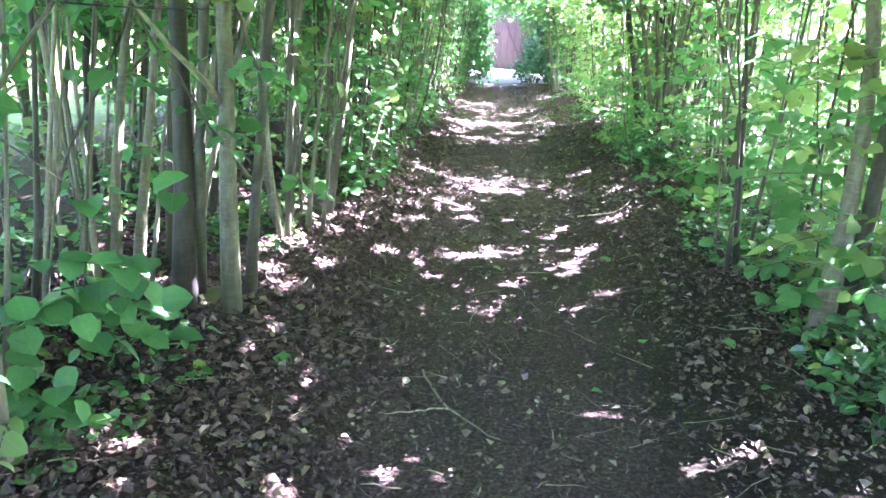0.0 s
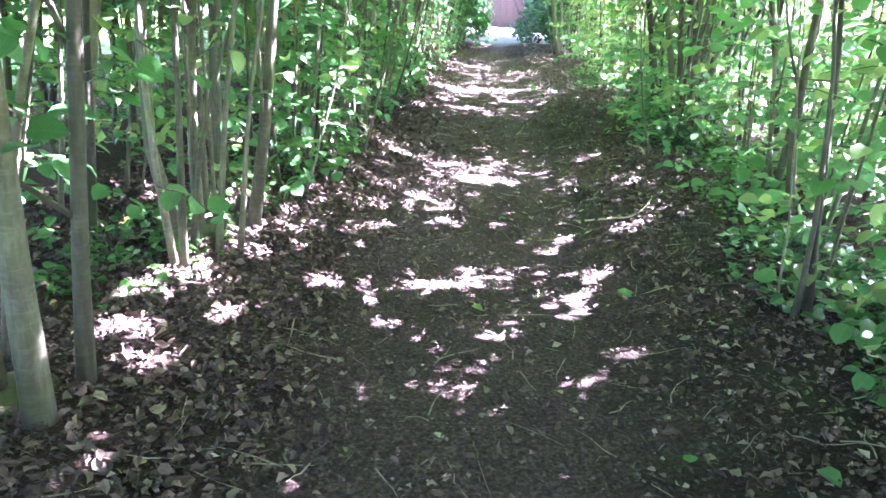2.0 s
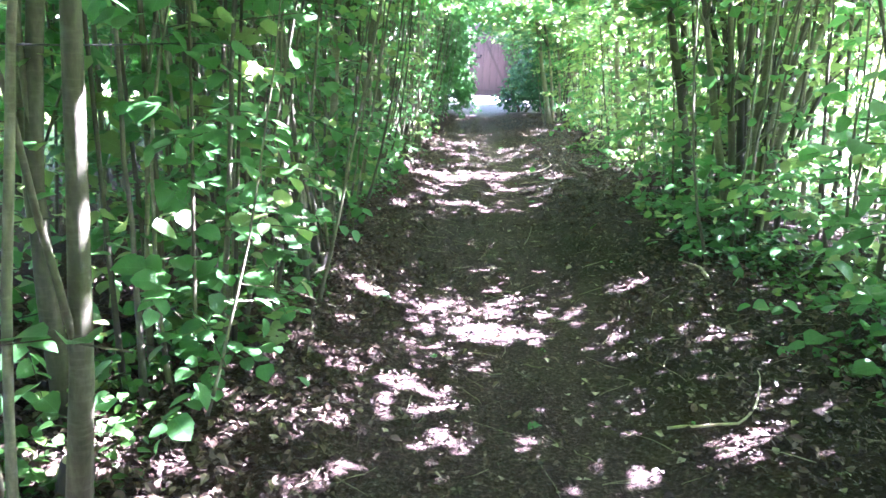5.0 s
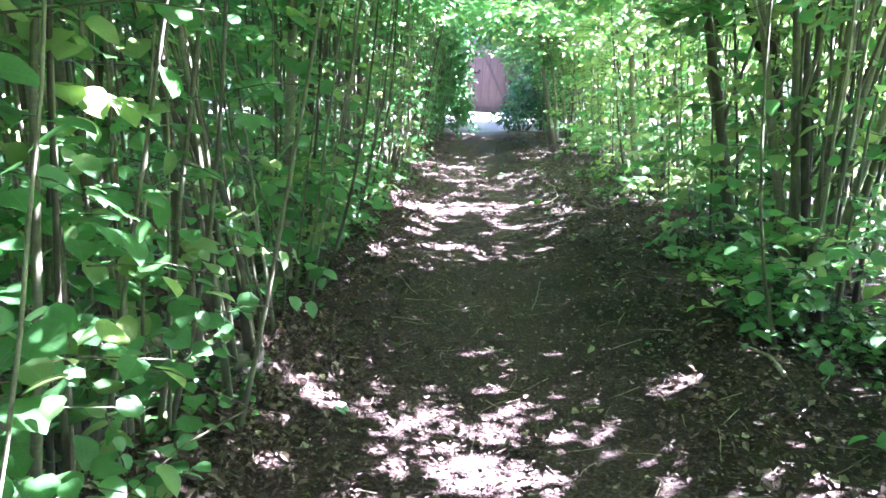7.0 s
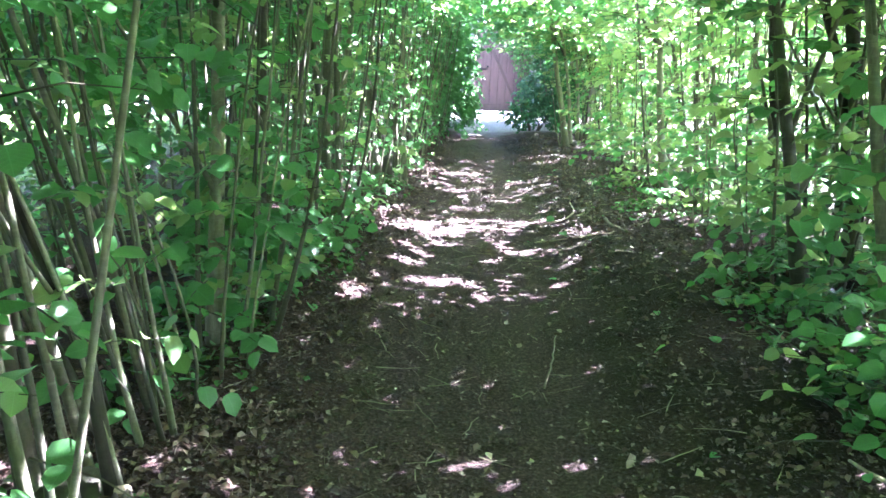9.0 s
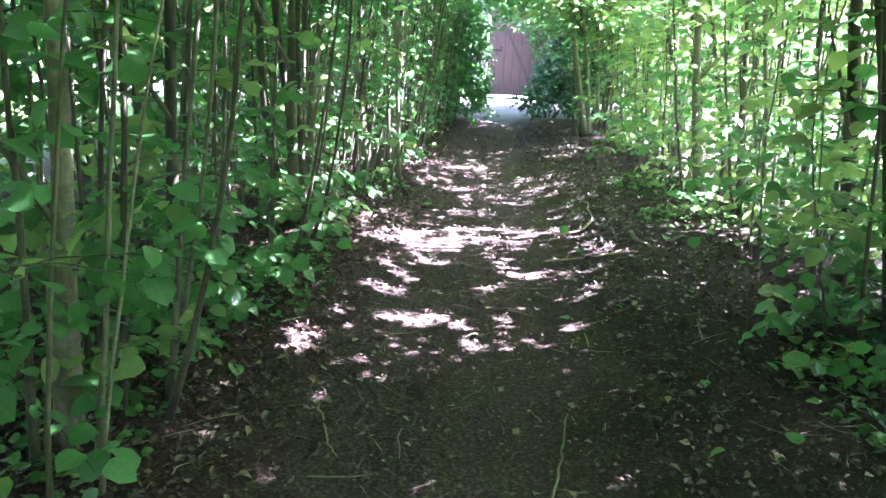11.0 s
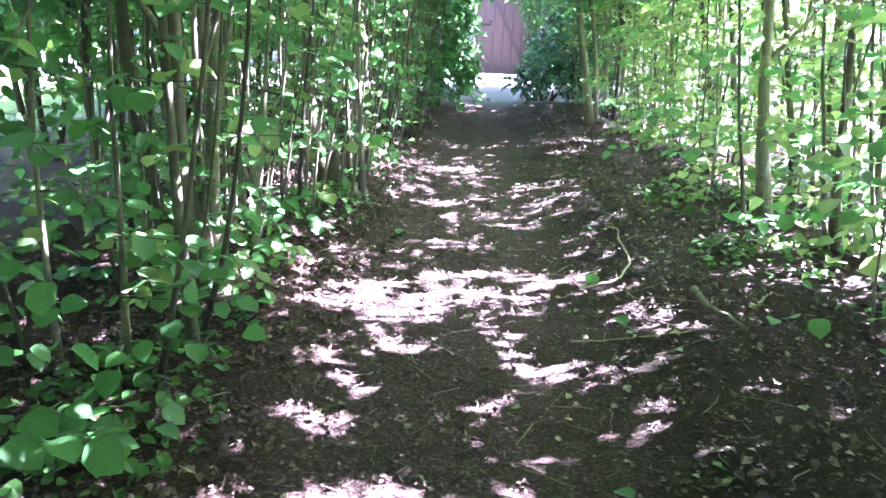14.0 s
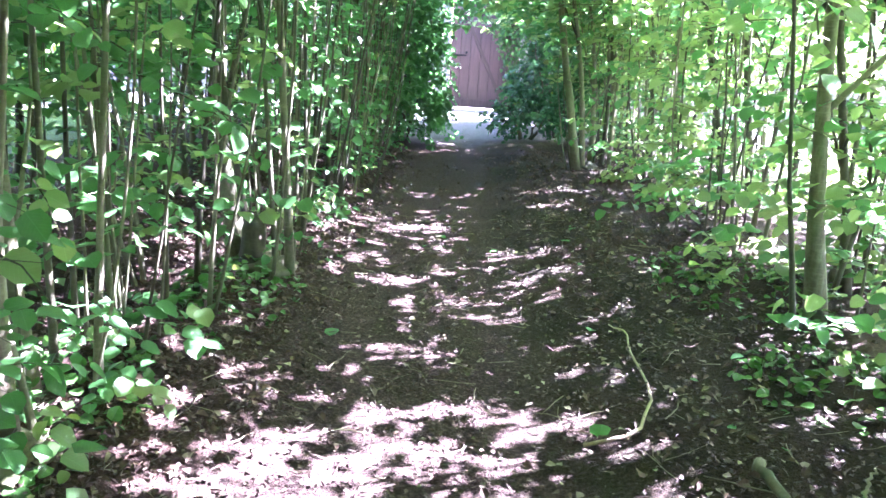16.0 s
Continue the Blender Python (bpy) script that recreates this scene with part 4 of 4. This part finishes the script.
def build_gate():
    gate = thing("wooden_gate", 1.3, GATE_Y, GZ, "tall reddish-brown boarded wooden gate, closed, at the path end", "gate")
    wide, n, tall = 1.85, 7, 2.75
    w = wide / n
    board = mesh_of("board", box(w - 0.01, 0.028, tall, 0.006), PLANK)
    for k in range(n):
        part("board", board, gate).location = (w * (k + 0.5), 0, 0.06 + tall / 2)
    part("backing", mesh_of("backing", box(wide - 0.02, 0.02, tall - 0.02, 0.003), plain_material("dark_backing", (0.03, 0.018, 0.016), 0.8)), gate, "dark backing seen in the joints").location = (wide / 2, 0.026, 0.06 + tall / 2)
    for z, tall_ in ((0.17, 0.2), (1.45, 0.12), (2.7, 0.14)):
        rail = part("rail", mesh_of("rail", box(wide, 0.04, tall_, 0.006), PLANK), gate)
        rail.location = (wide / 2, -0.036 if z < 1 else 0.058, z)
    a, b = Vector((0.33, -0.036, 2.5)), Vector((1.42, -0.036, 0.33))
    brace = part("brace", mesh_of("brace", box(0.085, 0.035, (a - b).length, 0.005), plain_material("dark_brace", (0.06, 0.035, 0.03), 0.7)), gate, "dark diagonal brace")
    brace.location, brace.rotation_euler = (a + b) / 2, (0, -math.atan2(b.x - a.x, a.z - b.z), 0)
    latch = part("latch", mesh_of("latch", box(0.34, 0.03, 0.035, 0.006), IRON), gate, "black iron latch bar")
    latch.location = (0.26, -0.03, 1.42)
    bm = bmesh.new()
    bmesh.ops.create_cone(bm, cap_ends=True, segments=14, radius1=0.035, radius2=0.03, depth=0.05, matrix=Matrix.Rotation(radians(90), 4, "X"))
    part("ring_handle", mesh_of("ring_handle", bm, IRON, True), latch).location = (0.16, -0.01, 0.08)


build_gate()


def wall(name, x0, x1, y, tall, label):
    bm = box(x1 - x0, 0.24, tall + 0.4, 0.008)
    ob = tagged(new(name, mesh_of(name, bm, BRICK)), label, "wall", kind="structure")
    ob.location = ((x0 + x1) / 2, y + 0.12, GZ + tall / 2 - 0.2)
    cop = part("coping", mesh_of("coping", box(x1 - x0 + 0.06, 0.3, 0.07, 0.01), BRICK), ob)
    cop.location = (0, 0, tall / 2 + 0.235)
    return ob


wall("wall_west", -9.0, 1.28, GATE_Y - 0.1, 3.3, "weathered grey brick wall beside the gate")
wall("wall_east", 3.17, 14.0, GATE_Y - 0.1, 3.1, "brick wall overgrown with ivy")


def ivy_sheet():
    """Ivy that covers the wall east of the gate and hangs over its edge."""
    rng = np.random.default_rng(21)
    n = 5200
    x = rng.uniform(2.35, 6.0, n)
    z = rng.uniform(0.05, 3.3, n)
    keep = x > 2.62 + 0.18 * np.sin(z * 2.1) + rng.normal(0, 0.07, n) - 0.1 * (z > 2)
    x, z = x[keep], z[keep]
    y = GATE_Y - 0.16 - rng.uniform(0, 0.22, len(x))
    pts = np.stack([x, y, z + GZ], -1)
    way = np.stack([rng.normal(0, 0.5, len(x)), rng.normal(-0.4, 0.3, len(x)), rng.uniform(-1.2, -0.2, len(x))], -1)
    lv, lf = leaves(pts, way, rng.uniform(0.06, 0.12, len(x)), PLAIN_LEAF, 1.0, rng, False)
    ivy = thing("ivy", 2.9, GATE_Y - 0.15, GZ, "glossy green ivy covering the wall beside the gate", "ivy")
    o = np.array(ivy.location)
    part("foliage", soup("foliage", lv - o, [lf], IVY_LEAF), ivy)["kind"] = "stuff"
    u = np.linspace(0, 1, 10)
    paths = []
    for q in range(16):
        bx = rng.uniform(2.75, 5.6)
        paths.append(np.stack([bx + rng.normal(0, 0.05, 10).cumsum() * 0.5, np.full(10, GATE_Y - 0.13), GZ + u * rng.uniform(2, 3.1)], -1))
    v, f = tubes(np.array(paths), np.tile(0.012 * (1 - 0.6 * u), (16, 1)), 5)
    part("vine_growth", soup("vine_growth", v - o, f, OLD_BARK, True), ivy)["kind"] = "stuff"


ivy_sheet()


# ---- ground cover ----
def ground_ivy(x, y, rx, ry, n, label, seed, mat=None, size=0.05, high=0.16):
    rng = np.random.default_rng(seed)
    a, r = rng.uniform(0, 6.28, n), np.sqrt(rng.uniform(0, 1, n))
    px, py = x + rx * r * np.cos(a), y + ry * r * np.sin(a)
    h = rng.uniform(0.02, 1, n) * high * (1.15 - r)
    pts = np.stack([px, py, ground_z(px, py) + h], -1)
    way = np.stack([rng.normal(0, 1, n), rng.normal(0, 1, n), rng.uniform(-0.5, 0.3, n)], -1)
    lv, lf = leaves(pts, way, rng.uniform(0.6, 1.3, n) * size, PLAIN_LEAF, 0.45, rng, False)
    ob = thing("ground_ivy", x, y, float(ground_z(x, y)), label, "ground cover", "ivy patches", "stuff")
    o = np.array(ob.location)
    part("foliage", soup("foliage", lv - o, [lf], mat or IVY_LEAF), ob)["kind"] = "stuff"
    k = n // 4
    stalk = np.stack([pts[:k] * [1, 1, 0] + np.stack([np.zeros(k), np.zeros(k), ground_z(px[:k], py[:k]) - 0.01], -1), pts[:k]], 1)
    v, f = tubes(stalk, np.full((k, 2), 0.0018), 3)
    part("stalk_growth", soup("stalk_growth", v - o, f, TWIG_BARK), ob)["kind"] = "stuff"


IVY = "patch of small dark ivy leaves on the leaf mould"
for k, (x, y, rx, ry, n) in enumerate([(-1.25, 4.8, 0.35, 0.8, 420), (-1.1, 6.0, 0.3, 0.9, 380), (-0.85, 7.75, 0.35, 0.6, 320), (-0.85, 9.6, 0.35, 0.8, 320), (-0.6, 11.6, 0.35, 0.9, 420), (-0.75, 13.4, 0.4, 0.8, 420), (-0.35, 15.0, 0.35, 0.8, 300),
                                       (2.2, 3.4, 0.45, 0.9, 420), (2.9, 8.0, 0.6, 0.9, 650), (2.3, 6.2, 0.3, 0.9, 260), (2.6, 10.2, 0.5, 0.8, 380), (2.7, 13.9, 0.45, 0.5, 240), (2.9, 15.6, 0.6, 0.9, 320), (-1.9, 4.2, 0.5, 1.2, 320), (-1.4, 2.4, 0.5, 0.8, 300)]):
    ground_ivy(x, y, rx, ry, n, IVY, 40 + k)
# last two are added: dark leaves standing in for shade under the eastern hedge
for k, (x, y, rx, ry, n, high) in enumerate([(2.0, 2.75, 0.4, 0.7, 520, 0.42), (2.1, 5.0, 0.4, 0.8, 520, 0.32), (2.45, 8.9, 0.4, 0.6, 420, 0.35), (2.8, 10.9, 0.35, 0.7, 260, 0.25)]):
    ground_ivy(x, y, rx, ry, n, "dark tangle of low evergreen growth beside the path", 90 + k, DARK_LEAF, 0.06, high)
ground_ivy(2.75, 15.6, 0.14, 0.16, 26, "small pale yellow-green seedling", 71, HAZEL_SUNNY, 0.09, 0.35)
ground_ivy(-0.35, 12.55, 0.1, 0.1, 14, "small green seedling in the leaf mould", 72, HAZEL_LEAF, 0.07, 0.12)


# ---- leaf litter, twigs and sticks ----
def litter(name, n, x0, x1, y0, y1, size, label, centre, seed, mat, shape, flat=0.35, east=1.0):
    rng = np.random.default_rng(seed)
    x, y = rng.uniform(x0, x1, n), rng.uniform(y0, y1, n)
    d = np.abs(x - middle(y))
    keep = rng.uniform(0, 1, n) < centre + (1 - centre) * smooth(0.4, 1.1, d)
    keep &= rng.uniform(0, 1, n) < np.where(x > middle(y) + 0.2, east, 1.0)
    x, y = x[keep], y[keep]
    n = len(x)
    pts = np.stack([x, y, ground_z(x, y) + rng.uniform(0.006, 0.03, n)], -1)
    way = np.stack([rng.normal(0, 1, n), rng.normal(0, 1, n), rng.normal(0, 0.25, n)], -1)
    lv, lf = leaves(pts, way, size * rng.uniform(0.5, 1.4, n), shape, flat, rng, False)
    tagged(new(name, soup(name, lv, [lf], mat)), label, "leaf litter", kind="stuff")


litter("dead_leaves", 40000, -2.0, 3.0, 0.4, 9.0, 0.038, "brown dead leaves scattered over the path edges", 0.1, 1, LITTER, CURLED_LEAF, 0.9, 0.35)
litter("dead_leaves", 24000, -1.8, 3.6, 9.0, 22.5, 0.04, "brown dead leaves scattered over the path edges", 0.07, 2, LITTER, CURLED_LEAF, 0.9, 0.35)
litter("leaf_crumbs", 60000, -1.3, 2.8, 0.5, 9.0, 0.017, "crumbled leaf fragments trodden into the soil", 0.55, 3, CRUMBS, ROOF_LEAF, 0.28, 0.55)
litter("leaf_crumbs", 36000, -1.1, 3.0, 9.0, 18.0, 0.02, "crumbled leaf fragments trodden into the soil", 0.55, 6, CRUMBS, ROOF_LEAF, 0.28, 0.5)
litter("pale_leaf_flecks", 2600, -1.2, 2.7, 0.5, 18.0, 0.036, "pale dry leaf scraps scattered over the path", 0.6, 8, FLECKS, CROWN_LEAF, 0.25)
litter("leaf_shreds", 26000, -1.2, 2.6, 0.5, 16.0, 0.05, "dry shreds of stalk, bark and grass on the soil", 0.8, 7, CRUMBS, SHRED, 0.35, 0.7)
litter("fallen_green_leaves", 150, -1.4, 2.8, 0.5, 18.0, 0.07, "freshly fallen green leaves", 0.35, 4, HAZEL_LEAF, PLAIN_LEAF, 0.2)


def twig_scatter():
    rng = np.random.default_rng(5)
    n = 900
    x, y = rng.uniform(-1.2, 2.6, n), rng.uniform(0.5, 18, n)
    a, L = rng.uniform(0, 6.28, n), rng.uniform(0.05, 0.26, n)
    q = np.linspace(-0.5, 0.5, 4)
    px = x[:, None] + np.cos(a)[:, None] * q * L[:, None] + rng.normal(0, 0.006, (n, 4))
    py = y[:, None] + np.sin(a)[:, None] * q * L[:, None] + rng.normal(0, 0.006, (n, 4))
    pz = ground_z(px, py) + 0.012 + rng.uniform(0, 0.008, (n, 1))
    v, f = tubes(np.stack([px, py, pz], -1), np.tile([0.003, 0.0026, 0.002, 0.0012], (n, 1)) * rng.uniform(0.5, 1.3, (n, 1)), 4)
    tagged(new("fallen_twigs", soup("fallen_twigs", v, f, DEAD_WOOD)), "thin dry twigs strewn over the ground", "branchwork", kind="stuff")


twig_scatter()


def stick(points, radius, label, mat=None, seed=0):
    """A fallen stick bent through a few points, lying on the ground."""
    rng = np.random.default_rng(seed)
    p = np.array(points, float)
    u = np.linspace(0, len(p) - 1, 14)
    x, y = (np.interp(u, np.arange(len(p)), p[:, c]) + rng.normal(0, 0.006, 14) for c in (0, 1))
    z = ground_z(x, y) + radius * 0.9 + 0.012
    o = np.array([x[0], y[0], z[0]])
    v, f = tubes(np.stack([x, y, z], -1)[None] - o, np.linspace(radius, radius * 0.45, 14)[None], 8)
    ob = tagged(new("stick", soup("stick", v, f, mat or DEAD_WOOD, True)), label, "stick", "fallen sticks")
    ob.location = o


PALE = "pale bent dry stick lying on the trodden soil"
stick([(1.43, 13.5), (1.66, 13.52), (1.8, 13.8), (1.84, 14.3), (1.9, 14.6), (1.83, 14.75)], 0.0085, PALE)
stick([(1.25, 12.75), (1.6, 12.68), (1.95, 12.66)], 0.006, PALE, seed=2)
stick([(2.0, 13.2), (2.0, 12.9), (2.08, 12.6)], 0.023, "short mossy dead branch at the path edge", OLD_BARK, 3)
stick([(2.25, 12.95), (2.45, 13.2)], 0.009, PALE, seed=4)
stick([(-0.05, 3.05), (0.02, 2.8), (0.14, 2.62), (0.26, 2.5)], 0.006, "thin forked twig on the path", seed=5)
stick([(0.06, 2.72), (-0.1, 2.66), (-0.22, 2.6)], 0.004, "thin forked twig on the path", seed=6)
stick([(1.15, 6.2), (1.45, 6.15), (1.6, 6.35), (1.7, 6.6)], 0.007, PALE, seed=7)
stick([(0.93, 9.5), (1.02, 9.85), (1.05, 10.1), (1.1, 10.3)], 0.007, PALE, seed=8)
stick([(-0.02, 10.2), (0.06, 9.95), (0.12, 9.8)], 0.005, PALE, seed=9)
stick([(2.0, 8.1), (2.03, 8.35), (1.95, 8.55)], 0.014, "short pale dead stick at the foot of the bank", seed=10)
stick([(1.75, 3.0), (1.95, 2.7), (2.1, 2.5)], 0.006, PALE, seed=11)

def cut_stump(x, y, radius, tall, label, seed, jag=0.0):
    """A sawn or snapped-off stem foot with a pale top."""
    rng = np.random.default_rng(seed)
    z = float(ground_z(x, y)) - 0.04
    stump = thing("tree_stump", x, y, z, label, "stump", "stumps by the path")
    u = np.linspace(0, 1, 7)
    path = np.stack([0.02 * u, 0.015 * u, u * tall], -1)
    v, f = tubes(path[None], (radius * (1.35 - 0.35 * np.sqrt(u)) * (1 + rng.normal(0, 0.04, 7)))[None], 14)
    top = v[:, 2] > tall * 0.9
    v[top, 2] += rng.uniform(-jag, jag, top.sum())
    part("bark", soup("bark", v, f, OLD_BARK, True), stump)
    bm = bmesh.new()
    bmesh.ops.create_cone(bm, cap_ends=True, segments=14, radius1=radius * 0.93, radius2=radius * 0.88, depth=0.012)
    cap = part("cut_face", mesh_of("cut_face", bm, DEAD_WOOD), stump, "pale dry cut wood")
    cap.location = (0.02, 0.015, tall + 0.003)


cut_stump(-0.99, 5.42, 0.05, 0.16, "small sawn-off stump with a pale cut face", 1)
cut_stump(-0.62, 8.05, 0.03, 0.15, "snapped pale stump in front of the leaning stool", 2, 0.03)
cut_stump(-0.38, 15.45, 0.075, 0.36, "broken brown stump among the hazel stems", 3, 0.06)
cut_stump(-0.2, 15.7, 0.05, 0.24, "broken brown stump among the hazel stems", 4, 0.04)


def barbed_wire(y0, y1, z):
    """A rusty strand stapled to the stems of the western hedge."""
    rng = np.random.default_rng(17)
    y = np.arange(y0, y1, 0.25)
    x = -1.13 + 0.03 * y + 0.04 * np.sin(y * 1.3)
    path = np.stack([x, y, z + 0.012 * np.sin(y * 2.1) + 0.006 * (y - 10)], -1)
    wire = thing("barbed_wire", float(x[0]), y0, float(path[0, 2]), "dark rusty barbed wire strung along the hedge stems", "wire")
    o = np.array(wire.location)
    v, f = tubes(path[None] - o, np.full((1, len(y)), 0.003), 5)
    part("strand", soup("strand", v, f, IRON, True), wire)
    at = path[:-1] + (path[1:] - path[:-1]) * rng.uniform(0, 1, (len(y) - 1, 1))
    d = rng.normal(0, 1, at.shape) * [1, 0.25, 1]
    d *= 0.016 / np.linalg.norm(d, axis=1, keepdims=True)
    v, f = tubes(np.stack([at - d, at + d], 1) - o, np.full((len(at), 2), 0.0018), 4)
    part("barb_row", soup("barb_row", v, f, IRON), wire)["kind"] = "stuff"


barbed_wire(2.0, 19.0, 1.58)

# ---- the open land beyond the hedges ----
def field_tree(x, y, tall, wide, seed, n=460):
    rng = np.random.default_rng(seed)
    tree = thing("field_tree", x, y, 0.0, "sunlit broad-leaved tree beyond the hedge", "tree", "trees beyond the hedge")
    u = np.linspace(0, 1, 10)[:, None]
    v, f = tubes((np.array([[0, 0, -0.2]]) + u * np.array([[rng.normal(0, 0.4), rng.normal(0, 0.4), tall * 0.7]]))[None], (0.22 * (1 - 0.8 * u[:, 0]))[None], 8)
    part("trunk", soup("trunk", v, f, OLD_BARK, True), tree)
    d = rng.normal(0, 1, (n, 3))
    d /= np.linalg.norm(d, axis=1, keepdims=True)
    lump = np.array([1 + 0.5 * noise.noise(Vector(q) * 1.8 + Vector((seed, 0, 0))) for q in d])
    r = rng.uniform(0.5, 1, n) * lump
    o = np.stack([d[:, 0] * wide * r, d[:, 1] * wide * r, tall * 0.52 + d[:, 2] * tall * 0.5 * r], -1)
    o[:, 2] = np.maximum(o[:, 2], 0.15)
    w = d + rng.normal(0, 0.5, (n, 3))
    lv, lf, tv, tf = sprays(o + [x, y, 0], w, 0.9, 6, 0.36, CROWN_LEAF, rng, 0.3, 0.7)
    part("crown", soup("crown", lv - [x, y, 0], [lf], FIELD_LEAF), tree)["kind"] = "stuff"
    return tree


a_tree, b_tree = field_tree(16, 22, 6.5, 3.6, 1), field_tree(-12, 16, 7.0, 3.8, 2)
for x, y, rz, base in ((18, 30, 40, b_tree), (15, 38, 90, a_tree), (20, 14, 200, a_tree), (19, 6, 130, b_tree), (24, 21, 10, b_tree), (-14, 24, 70, a_tree), (-11, 8, 160, a_tree), (-12, 33, 220, b_tree), (-13, -1, 20, b_tree), (-2, 40, 120, a_tree), (6, 41, 250, b_tree), (-8, -14, 10, a_tree), (3, -16, 90, b_tree), (12, -12, 60, a_tree)):
    copy_thing(base, pose(x, y, 0, 0, 0, rz))
